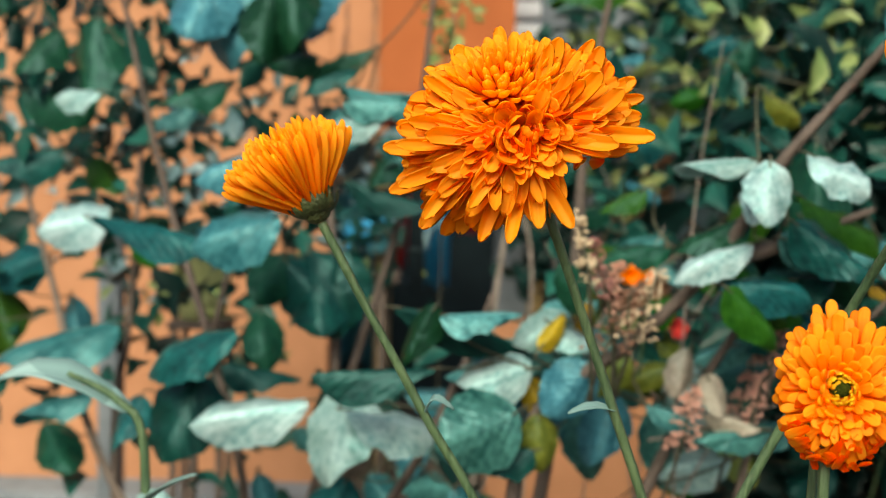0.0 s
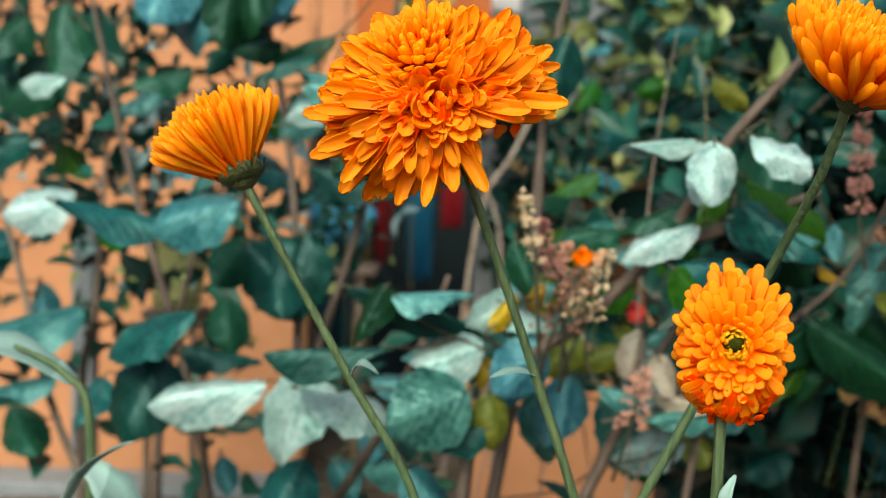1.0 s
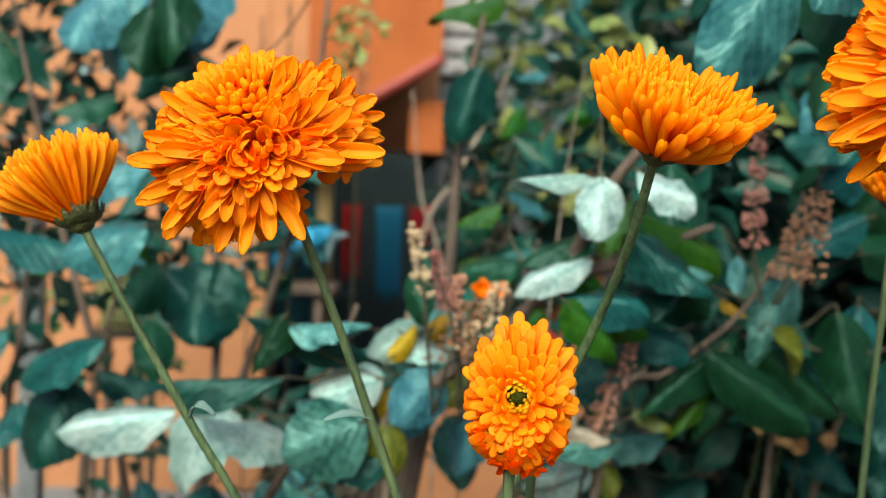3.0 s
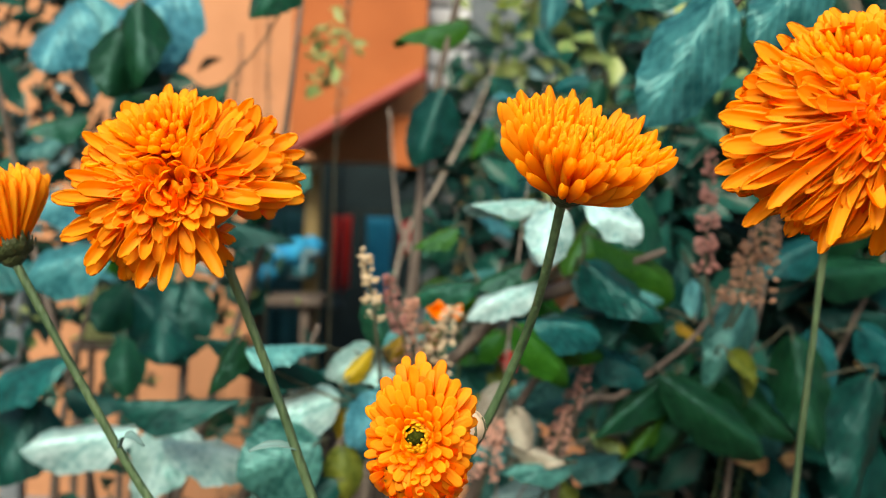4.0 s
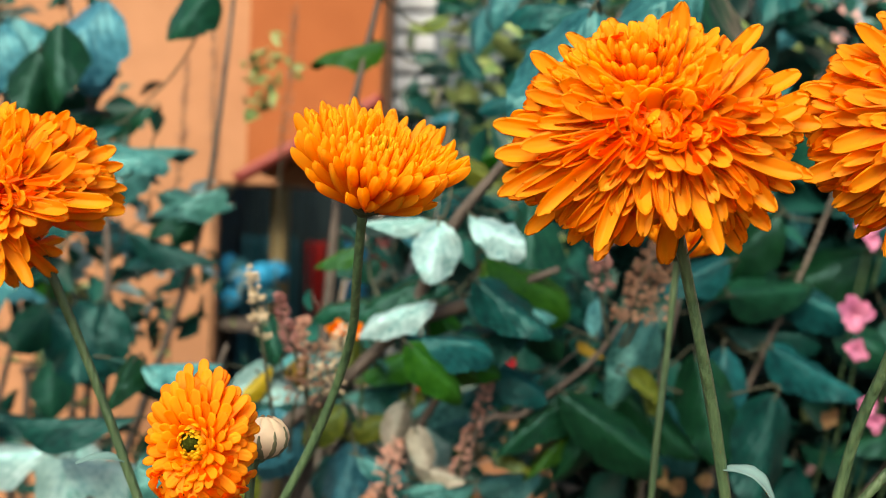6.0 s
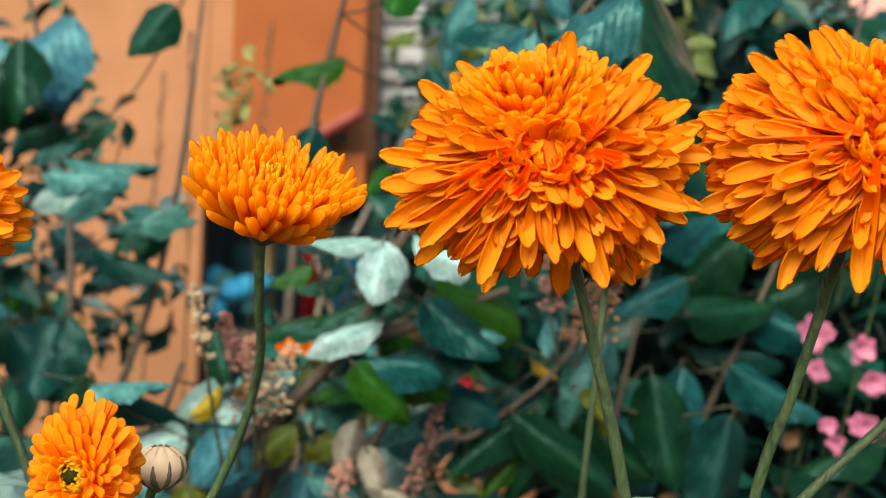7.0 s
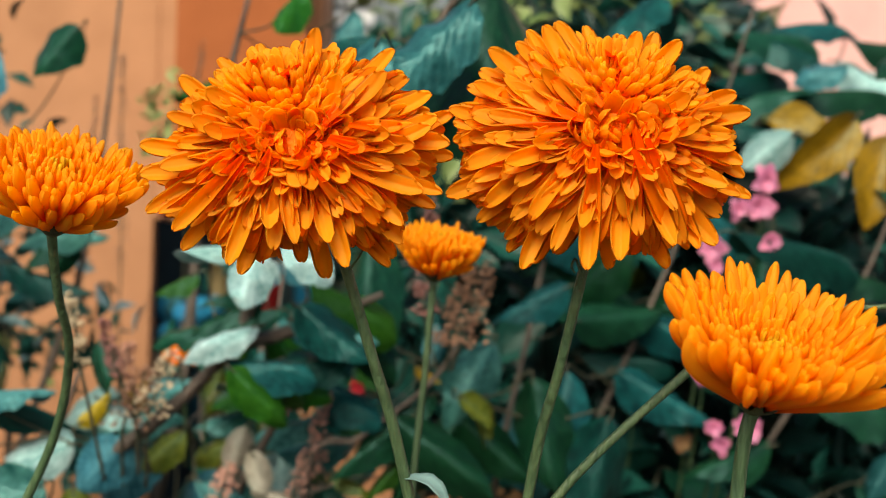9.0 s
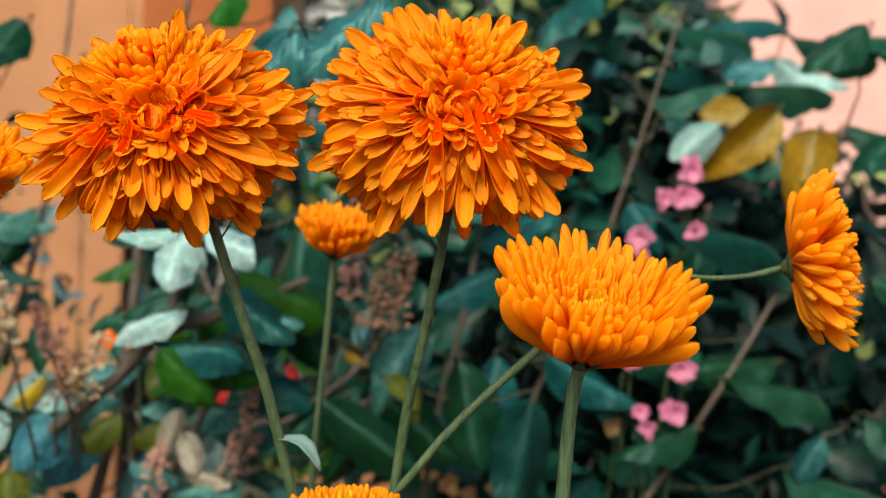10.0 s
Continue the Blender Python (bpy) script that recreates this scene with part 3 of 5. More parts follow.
def full_bloom(head, centre, radii, eye, top, lean, seed, count=540, wide=0.132, grows=lambda n: True, core=0.70):
    """A large double bloom: petals over a domed head, short and golden round its top, and parted round a second eye at its front."""
    rng = random.Random(seed)
    centre, eye, top = Vector(centre), Vector(eye).normalized(), Vector(top).normalized()
    turn = Matrix.Rotation(radians(lean), 3, "Y")
    size = radii[0]
    cushion(head, centre, [core * r for r in radii])
    spots = []
    for i in range(count):
        z = 1 - 2 * (i + 0.5) / count
        r = math.sqrt(1 - z * z)
        spots.append((Vector((r * math.cos(i * GOLDEN), z, r * math.sin(i * GOLDEN))), False))
    for i in range(140):
        a, r = i * GOLDEN, 0.66 * math.sqrt((i + 0.5) / 140)
        u = top.orthogonal().normalized()
        spots.append(((top * math.sqrt(1 - r * r) + r * (math.cos(a) * u + math.sin(a) * top.cross(u))).normalized(), True))
    for i in range(18):
        a, r = i * GOLDEN, 0.05 + 0.36 * math.sqrt((i + 0.5) / 18)
        u = eye.orthogonal().normalized()
        spots.append(((eye * math.sqrt(1 - r * r) + r * (math.cos(a) * u + math.sin(a) * eye.cross(u))).normalized(), False))
    for n, gold in spots:
        n = (n + (0.05 if n.angle(eye) > 0.6 else 0.015) * Vector((rng.gauss(0, 1), rng.gauss(0, 1), rng.gauss(0, 1)))).normalized()
        to_top, to_eye = n.angle(top), n.angle(eye)
        if n.z < -0.90 or not grows(n) or (not gold and to_top < 0.50) or (gold and to_eye < 0.32):
            continue
        pole, gap = (top, to_top) if gold or to_eye > to_top + 0.75 else (eye, to_eye)
        away = (n * n.dot(pole) - pole).normalized()
        f = min(1.0, gap / 1.2)
        tilt = radians(float(np.interp(gap, (0.0, 0.35, 0.75, 1.15, 1.6), (-6, 22, 42, 48, 32)))) * (0.7 if gold else 1.0)
        grow = n * math.cos(tilt) + away * math.sin(tilt) + (0.09 if gap > 0.6 else 0.03) * Vector((rng.gauss(0, 1), rng.gauss(0, 1), rng.gauss(0, 1)))
        low = max(0.0, -n.z)
        inward = 1.0 if gold else (0.90 + 0.10 * min(1.0, gap / 0.55)) * (0.95 if n.z > 0.7 else 1.0)
        reach = inward * (0.95 if gold else 1.0) * rng.uniform(0.93, 1.05) * (1 + (0.05 * rng.random() if low > 0.2 else 0.0))
        tip = centre + turn @ Vector((n.x * radii[0], n.y * radii[1], n.z * radii[2])) * reach
        grow, up = turn @ grow, turn @ (n * max(0.15, math.sin(max(0.0, tilt))) - away * math.cos(tilt) * (0.9 if tilt < 0.9 else 0.2))
        up += 0.35 * rng.uniform(-1, 1) * grow.cross(up)
        if gold:
            kind, far, broad = rng.choice(("quill_gold", "finger_gold")), 0.24 + 0.14 * f, 0.066 + 0.050 * f
        elif gap < 0.45:
            kind, far, broad = rng.choice(("spoon", "flat", "spoon", "flat", "finger")), 0.27 + 0.18 * f, 0.128 + 0.03 * rng.random()
        else:
            kind, far, broad = rng.choice(("flat", "flat", "wavy", "spoon", "droop", "flat_deep")), 0.34 + 0.34 * f + 0.10 * low, wide
        set_petal(head, kind, tip, grow, up, size * far * rng.uniform(0.9, 1.1), size * broad * rng.uniform(0.82, 1.16))


def dish_bloom(head, foot, axis, long, rim, dome, seed, count=170, wide=0.105, gold=True, rows=((26, -1, 1.0), (22, 7, 0.88), (16, 15, 0.72)), grows=lambda g: True):
    """A half-open bloom: finger petals from one foot, a full golden middle, a rim opened to so many degrees, and outer rows (count, wider, length)."""
    rng = random.Random(seed)
    foot, axis = Vector(foot), Vector(axis).normalized()
    u = axis.orthogonal().normalized()
    w = axis.cross(u)
    cushion(head, foot + 0.20 * long * axis, (0.20 * long, 0.20 * long, 0.20 * long))
    for i in range(count):
        s = (i + 0.5) / count
        a = i * GOLDEN + rng.uniform(-0.1, 0.1)
        out = math.cos(a) * u + math.sin(a) * w
        angle = radians(rim) * math.sqrt(s) + radians(rng.uniform(-3, 3))
        far = long * (dome + (1 - dome) * (angle / radians(rim)) ** 2) * rng.uniform(0.95, 1.05)
        bend = angle * (0.70 + 0.22 * s)
        grow = math.cos(bend) * axis + math.sin(bend) * out + 0.05 * rng.uniform(-1, 1) * w
        broad = long * wide * (0.50 + 0.50 * s) * rng.uniform(0.86, 1.14)
        kind = "quill_olive" if s < 0.05 else "quill_gold" if s < 0.22 else rng.choice(("finger_gold", "finger_gold", "hook_gold", "finger") if gold else ("finger", "finger", "finger_gold"))
        set_petal(head, kind, foot + far * (math.cos(angle) * axis + math.sin(angle) * out), grow, -out + 0.2 * rng.uniform(-1, 1) * w, far * (0.36 + 0.22 * s), broad)
    for number, wider, share in rows:
        first = rng.random() * 6.3
        for k in range(number):
            a = first + 2 * math.pi * (k + rng.uniform(-0.3, 0.3)) / number
            out = math.cos(a) * u + math.sin(a) * w
            angle = radians(rim + wider + rng.uniform(-4, 4))
            way = math.cos(angle) * axis + math.sin(angle) * out
            if not grows(way):
                continue
            far = long * share * rng.uniform(0.92, 1.06)
            bend = angle * 0.94
            grow = math.cos(bend) * axis + math.sin(bend) * out + 0.06 * rng.uniform(-1, 1) * w
            kind = rng.choice(("finger_gold", "hook_gold", "finger") if gold else ("finger", "finger", "finger_gold"))
            set_petal(head, kind, foot + far * way, grow, -out + 0.25 * rng.uniform(-1, 1) * w, far * 0.92, long * wide * rng.uniform(0.90, 1.20))


def ball_bloom(head, centre, radii, eye, seed, count=290, wide=0.235):
    """A bloom still opening: knobby fingers all round, their tips closing in on a dark eye, ragged at the rim."""
    rng = random.Random(seed)
    centre, eye = Vector(centre), Vector(eye).normalized()
    cushion(head, centre, [0.62 * r for r in radii])
    for i in range(count + 34):
        z = 1 - 2 * (i + 0.5) / count if i < count else 1 - 0.045 * (i - count + 0.5) / 34
        r = math.sqrt(1 - z * z)
        n = Vector((r * math.cos(i * GOLDEN), -z, r * math.sin(i * GOLDEN)))
        n = (Vector((0, -1, 0)).rotation_difference(eye).to_matrix() @ n + 0.015 * Vector((rng.gauss(0, 1), rng.gauss(0, 1), rng.gauss(0, 1)))).normalized()
        gap = n.angle(eye)
        if gap > 2.35 or (0.98 < gap < 1.16 and n.z < 0.1):
            continue
        away = (n * n.dot(eye) - eye).normalized()
        low = max(0.0, -n.z)
        tilt = radians(-38 + 88 * min(1.0, gap / 1.5)) + 0.5 * low * min(1.0, gap)
        grow = n * math.cos(tilt) + away * math.sin(tilt) + Vector((0, 0, 0.85 * max(0.0, n.z) * min(1.0, gap)))
        grow += 0.06 * Vector((rng.gauss(0, 1), rng.gauss(0, 1), rng.gauss(0, 1)))
        ragged = rng.uniform(0.92, 1.06) + (rng.uniform(0.0, 0.20) if gap > 0.7 else 0.0) + (0.30 * rng.random() ** 2 if n.z > 0.55 and gap > 0.9 else 0.0)
        dip = 0.66 + 0.34 * min(1.0, gap / 0.55)
        small = 0.36 + 0.64 * min(1.0, gap / 0.45)
        tip = centre + dip * ragged * Vector((n.x * radii[0], n.y * radii[1], n.z * radii[2]))
        kind = "quill_olive" if gap < 0.33 else rng.choice(("finger_gold", "quill_gold", "hook_gold") if gap < 0.62 else ("finger_gold", "hook_gold", "finger", "hook") if gap < 1.3 else ("finger", "hook", "finger_deep"))
        set_petal(head, kind, tip, grow, -away + 0.25 * rng.uniform(-1, 1) * grow.cross(away), small * radii[2] * (0.32 + 0.20 * min(1.0, gap)), small * radii[0] * wide * (0.62 + 0.38 * min(1.0, gap / 0.9)) * rng.uniform(0.85, 1.15))


# the tall bloom that leads the row
plant, head = flower("large orange double chrysanthemum on a tall green stem", [(0.17, 0.46, 0), (0.135, 0.445, 0.20), (0.094, 0.432, 0.342), (0.072, 0.427, 0.406), (0.051, 0.420, 0.464), (0.030, 0.408, 0.518)],
                     [0.0034, 0.0032, 0.0030, 0.0029, 0.0027, 0.0029], (0.020, 0.403, 0.534), (0.014, 0.012), (-0.1, -0.1, 1), 0.0075)
full_bloom(head, (0.022, 0.397, 0.5325), (0.0530, 0.036, 0.0435), (0.03, -0.99, -0.06), (-0.10, -0.60, 0.79), -13, 11, 490, 0.136, lambda n: not (n.z < -0.42 and n.x > 0.26 and n.y > -0.80), 0.50)
stem_leaf(plant, (0.073, 0.427, 0.4065), (0.050, 0.421, 0.4060), 0.0055, 0.12)
# the half-open bloom beside it, turned away
plant, head = flower("half-open orange chrysanthemum turned away on a thin stem", [(0.085, 0.46, 0), (0.055, 0.450, 0.20), (0.018, 0.440, 0.336), (-0.0165, 0.434, 0.401), (-0.046, 0.428, 0.455), (-0.067, 0.425, 0.494)],
                     [0.0032, 0.0030, 0.0028, 0.0027, 0.0025, 0.0028], (-0.072, 0.427, 0.505), (0.010, 0.010), (-0.34, 0.10, 0.93), 0.0135)
dish_bloom(head, (-0.0690, 0.426, 0.4965), (-0.50, 0.12, 0.86), 0.0425, 50, 1.03, 12, 170, 0.092, False, ((28, -2, 0.98), (26, -7, 0.97), (18, -14, 1.0)))
stem_leaf(plant, (-0.0165, 0.434, 0.402), (-0.0025, 0.429, 0.405), 0.0052, 0.45)
stem_leaf(plant, (0.0158, 0.4400, 0.3416), (0.0061, 0.4310, 0.3317), 0.0085, 0.10)
# the opening bloom low in the row
plant, head = flower("opening orange chrysanthemum with a dark green centre", [(0.127, 0.33, 0), (0.131, 0.32, 0.2), (0.132, 0.314, 0.36), (0.132, 0.312, 0.400), (0.1325, 0.313, 0.424)],
                     [0.0032, 0.0030, 0.0028, 0.0027, 0.0027], (0.1332, 0.3020, 0.4408), (0.0040, 0.0030), (-0.06, -0.82, 0.56), 0.012, heart_mat=DARK_HEART)
ball_bloom(head, (0.1352, 0.312, 0.4372), (0.0184, 0.0170, 0.0238), (-0.10, -0.97, 0.16), 13)
stem_leaf(plant, (0.1335, 0.311, 0.372), (0.1375, 0.309, 0.3905), 0.0042, 0.15)
# a closed bud on its own stalk
bud = thing("flower_bud", "closed cream and green striped chrysanthemum bud on a stalk", "flower bud", (0.138, 0.372, 0))
part("stem", tube(bmesh.new(), [(0, 0, 0), (0.003, -0.004, 0.25), (0.007, -0.010, 0.403), (0.0125, -0.012, 0.4245)], [0.0020, 0.0019, 0.0018, 0.0022], 8, 0.1), STEM, bud)
bud_core = Vector((0.013, -0.012, 0.4332))
bm = bmesh.new()
bmesh.ops.create_uvsphere(bm, u_segments=20, v_segments=12, radius=0.0098, matrix=Matrix.Translation(bud_core) @ Matrix.Diagonal((1.05, 1.05, 0.84, 1)))
part("bud_heart", bm, BUD, bud)
for k in range(10):
    a = 2 * math.pi * k / 10
    for base_mat, wide, reach, push, nm in ((BUD, 0.0040, 2.75, 0.0106, "petal"), (SEPAL, 0.0012 + 0.0006 * (k * 7 % 5) / 5, 1.8 + 0.4 * (k * 3 % 7) / 7, 0.0110, "sepal")):
        b = a + (0.31 if base_mat is SEPAL else 0)
        bm = bmesh.new()
        rows = []
        for i in range(8):
            f = i / 7
            polar = math.pi - reach * f
            out = Vector((math.sin(polar) * math.cos(b), math.sin(polar) * math.sin(b), math.cos(polar) * 0.84))
            tang = Vector((-math.sin(b), math.cos(b), 0))
            w = wide * math.sin(math.pi * (0.15 + 0.78 * f))
            rows.append([bm.verts.new(bud_core + push * out + t * w * tang + 0.0006 * (1 - t * t) * out) for t in (-1, -0.5, 0, 0.5, 1)])
        for p, q in zip(rows, rows[1:]):
            for j in range(4):
                bm.faces.new((p[j], p[j + 1], q[j + 1], q[j]))
        part(nm, bm, base_mat, bud)
# the cup on the curved stem
plant, head = flower("half-open orange chrysanthemum cup on a curved stem", [(0.04, 0.47, 0), (0.085, 0.455, 0.25), (0.125, 0.443, 0.339), (0.146, 0.440, 0.382), (0.1685, 0.432, 0.4305), (0.1827, 0.4080, 0.4739), (0.1870, 0.3780, 0.5027), (0.1905, 0.358, 0.531)],
                     [0.0034, 0.0033, 0.0031, 0.0030, 0.0029, 0.0027, 0.0025, 0.0027], (0.193, 0.355, 0.541), (0.010, 0.008), (0.28, -0.36, 0.88), 0.0115)
dish_bloom(head, (0.1915, 0.357, 0.5345), (0.24, -0.42, 0.87), 0.0470, 52, 0.66, 14, 200, 0.100)
# the two great blooms
plant, head = flower("very large orange double chrysanthemum with a folded centre", [(0.41, 0.44, 0), (0.385, 0.41, 0.25), (0.350, 0.372, 0.422), (0.335, 0.354, 0.478), (0.320, 0.338, 0.528), (0.312, 0.328, 0.550)],
                     [0.0037, 0.0035, 0.0033, 0.0031, 0.0029, 0.003], (0.306, 0.324, 0.562), (0.012, 0.010), (0, -0.1, 1), 0.012)
full_bloom(head, (0.3060, 0.322, 0.5635), (0.0562, 0.036, 0.0470), (-0.01, -0.99, 0.04), (-0.13, -0.62, 0.77), -6, 15)
stem_leaf(plant, (0.3495, 0.372, 0.424), (0.371, 0.362, 0.411), 0.0075, 0.25)
bm = tube(bmesh.new(), [Vector(p) - plant.location for p in ((0.3235, 0.341, 0.515), (0.330, 0.338, 0.524), (0.333, 0.337, 0.534), (0.330, 0.337, 0.531))], [0.0006, 0.0005, 0.0003], 5)
part("tendril", bm, STEM, plant)
plant, head = flower("very large rounded orange double chrysanthemum", [(0.37, 0.42, 0), (0.389, 0.41, 0.25), (0.406, 0.385, 0.414), (0.418, 0.362, 0.479), (0.427, 0.344, 0.530), (0.430, 0.336, 0.552)],
                     [0.0036, 0.0034, 0.0031, 0.0029, 0.0027, 0.003], (0.430, 0.332, 0.566), (0.012, 0.010), (0, -0.1, 1), 0.012)
full_bloom(head, (0.4265, 0.330, 0.5705), (0.0582, 0.037, 0.0480), (0.13, -0.98, 0.10), (0.16, -0.62, 0.76), 3, 16, 570)
bm = tube(bmesh.new(), [Vector(p) - plant.location for p in ((0.4245, 0.347, 0.516), (0.4215, 0.343, 0.524), (0.4195, 0.342, 0.521), (0.4210, 0.342, 0.518))], [0.0007, 0.0006, 0.0004], 5)
part("tendril", bm, STEM, plant)
# the small bloom set back between them
plant, head = flower("small half-open orange chrysanthemum standing further back", [(0.337, 0.53, 0), (0.342, 0.526, 0.25), (0.347, 0.522, 0.383), (0.353, 0.522, 0.463), (0.3565, 0.521, 0.514)],
                     [0.0031, 0.0029, 0.0026, 0.0024, 0.0027], (0.3625, 0.520, 0.521), (0.008, 0.007), (0.12, -0.18, 0.97), 0.0115)
dish_bloom(head, (0.3575, 0.520, 0.5155), (0.12, -0.28, 0.95), 0.0355, 48, 0.74, 17, 120, 0.115)
# the wide open bloom
plant, head = flower("open orange chrysanthemum with a golden centre and ragged petals", [(0.462, 0.31, 0), (0.470, 0.30, 0.25), (0.477, 0.285, 0.432), (0.4818, 0.281, 0.4700)],
                     [0.0038, 0.0036, 0.0034, 0.0034], (0.482, 0.278, 0.478), (0.010, 0.008), (0.1, -0.45, 0.88), 0.012)
dish_bloom(head, (0.4825, 0.280, 0.4730), (0.10, -0.48, 0.87), 0.0525, 50, 0.50, 18, 210, 0.092, True, ((28, 0, 1.02), (20, 3, 0.90), (5, 9, 1.04)))
# the bloom seen edge-on with its bent, pale stem
plant, head = flower("orange chrysanthemum seen edge-on at the end of a bent stem", [(0.30, 0.42, 0), (0.35, 0.405, 0.30), (0.415, 0.382, 0.410), (0.478, 0.380, 0.475), (0.506, 0.380, 0.500), (0.524, 0.380, 0.508), (0.534, 0.380, 0.509), (0.549, 0.380, 0.506), (0.570, 0.380, 0.507), (0.590, 0.380, 0.512)],
                     [0.0029, 0.0028, 0.0027, 0.0026, 0.0024, 0.0020, 0.0018, 0.0016, 0.0017, 0.0024], (0.600, 0.380, 0.515), (0.010, 0.008), (0.96, -0.25, 0.1), 0.0095)
dish_bloom(head, (0.596, 0.379, 0.514), (0.96, -0.22, 0.12), 0.047, 72, 0.55, 19, 130, 0.12)
# a bloom that barely rises into view
plant, head = flower("orange chrysanthemum cup low among the stems", [(0.386, 0.37, 0), (0.386, 0.345, 0.2), (0.386, 0.34, 0.374)], [0.003, 0.0028, 0.0026], (0.386, 0.34, 0.382), (0.008, 0.007), (0, -0.1, 1), 0.011)
dish_bloom(head, (0.386, 0.34, 0.376), (0, -0.1, 1), 0.036, 46, 0.85, 20, 110, 0.115)
# leaves of another plant at the start of the row
plant = thing("chrysanthemum_leaves", "arching grey-green chrysanthemum leaves without a flower", "plant", (-0.20, 0.60, 0))
part("stem", tube(bmesh.new(), [(0, 0, 0), (0.003, 0, 0.2), (0.004, 0.0, 0.340), (-0.012, 0.0, 0.372), (-0.044, 0.0, 0.389)], [0.004, 0.0035, 0.0030, 0.0024, 0.0016], 8, 0.1), STEM, plant)
stem_leaf(plant, (-0.206, 0.600, 0.366), (-0.315, 0.625, 0.368), 0.026, 0.20)
stem_leaf(plant, (-0.197, 0.560, 0.300), (-0.140, 0.500, 0.353), 0.014, 0.06)
stem_leaf(plant, (-0.196, 0.598, 0.315), (-0.160, 0.585, 0.265), 0.026, 0.15)

# ---- the shrubs ----
shrub_a = shrub("leafy shrub with broad teal leaves and thin brown branches", (-0.20, 1.05, 0), [
    [(-0.20, 1.05, 0), (-0.22, 1.02, 0.25), (-0.30, 1.05, 0.50), (-0.36, 1.06, 0.75)],
    [(-0.20, 1.05, 0.0), (-0.12, 0.98, 0.28), (-0.14, 1.05, 0.55), (-0.20, 1.06, 0.80)],
    [(-0.20, 1.05, 0.0), (-0.36, 1.06, 0.2), (-0.44, 1.10, 0.42), (-0.50, 1.12, 0.60)],
    [(-0.20, 1.05, 0.02), (-0.06, 0.92, 0.22), (0.0, 0.88, 0.34), (0.03, 0.87, 0.42)],
    [(-0.20, 1.05, 0.02), (-0.10, 1.10, 0.35), (-0.05, 1.12, 0.55), (-0.02, 1.12, 0.85)],
    [(-0.365, 1.10, 0.0), (-0.366, 1.10, 0.262), (-0.352, 1.10, 0.36), (-0.34, 1.10, 0.55)],
    [(-0.29, 1.10, 0.0), (-0.281, 1.10, 0.225), (-0.266, 1.10, 0.33), (-0.243, 1.10, 0.43)],
], 0.0055)
shrub_b = shrub("woody basil shrub with pale leaves and a thick grey-brown branch", (0.03, 0.86, 0), [
    [(0.03, 0.86, 0), (0.043, 0.790, 0.232), (0.063, 0.780, 0.333), (0.132, 0.761, 0.394), (0.191, 0.752, 0.455), (0.226, 0.713, 0.528), (0.263, 0.699, 0.577), (0.320, 0.675, 0.653), (0.406, 0.627, 0.768)],
    [(0.03, 0.86, 0), (0.138, 0.838, 0.213), (0.196, 0.819, 0.347), (0.253, 0.800, 0.443)],
    [(0.191, 0.752, 0.455), (0.244, 0.761, 0.471), (0.311, 0.752, 0.500)],
    [(0.03, 0.86, 0), (0.100, 0.934, 0.356), (0.119, 0.953, 0.596), (0.157, 0.953, 0.787)],
], 0.0065)
shrub_c = shrub("dense dark green shrub with a few yellowing leaves", (0.42, 1.0, 0), [
    [(0.22, 0.90, 0.0), (0.245, 0.809, 0.337), (0.291, 0.809, 0.378), (0.350, 0.819, 0.426), (0.384, 0.819, 0.482), (0.397, 0.809, 0.529)],
    [(0.42, 1.0, 0.0), (0.483, 0.953, 0.309), (0.579, 0.953, 0.548), (0.655, 0.972, 0.787)],
    [(0.42, 1.0, 0.0), (0.598, 0.934, 0.261), (0.751, 0.953, 0.500), (0.846, 1.001, 0.711)],
    [(0.42, 1.0, 0.0), (0.406, 0.905, 0.289), (0.445, 0.934, 0.500), (0.483, 0.953, 0.739)],
], 0.0036)
leaf(shrub_a, (-0.412, 1.040, 0.357), 200, 0.128, 0.084, 55, 10, "broad", "slate")
leaf(shrub_a, (-0.235, 0.867, 0.378), 180, 0.092, 0.066, 72, 0, "broad", "teal")
leaf(shrub_a, (-0.243, 0.886, 0.304), 250, 0.083, 0.073, 30, 0, "broad", "teal")
leaf(shrub_a, (-0.180, 0.865, 0.314), 200, 0.104, 0.047, 55, 5, "broad", "pale")
leaf(shrub_a, (-0.096, 0.810, 0.312), 260, 0.082, 0.070, 35, 10, "crinkled", "pale")
leaf(shrub_a, (-0.052, 0.800, 0.326), 15, 0.074, 0.048, 50, 10, "broad", "pale")
leaf(shrub_a, (0.017, 0.738, 0.329), 205, 0.068, 0.066, 32, 10, "broad", "mint")
leaf(shrub_a, (0.030, 0.775, 0.368), 190, 0.058, 0.046, 35, 0, "broad", "pale")
leaf(shrub_a, (0.017, 0.761, 0.416), 5, 0.063, 0.034, 65, 0, "broad", "mint")
leaf(shrub_a, (-0.032, 0.752, 0.399), 230, 0.053, 0.027, 20, 25, "broad", "green")
leaf(shrub_a, (-0.064, 0.752, 0.372), 180, 0.095, 0.030, 70, 0, "narrow", "teal")
leaf(shrub_a, (-0.136, 0.953, 0.408), 300, 0.089, 0.061, 40, 0, "broad", "teal")
leaf(shrub_a, (-0.194, 0.876, 0.532), 215, 0.082, 0.046, 45, 0, "broad", "slate")
leaf(shrub_a, (-0.192, 0.857, 0.471), 200, 0.080, 0.060, 35, 0, "broad", "slate")
leaf(shrub_a, (-0.396, 1.050, 0.470), 200, 0.078, 0.055, 40, 0, "broad", "pale")
leaf(shrub_a, (-0.286, 0.934, 0.477), 0, 0.104, 0.049, 80, 0, "narrow", "teal")
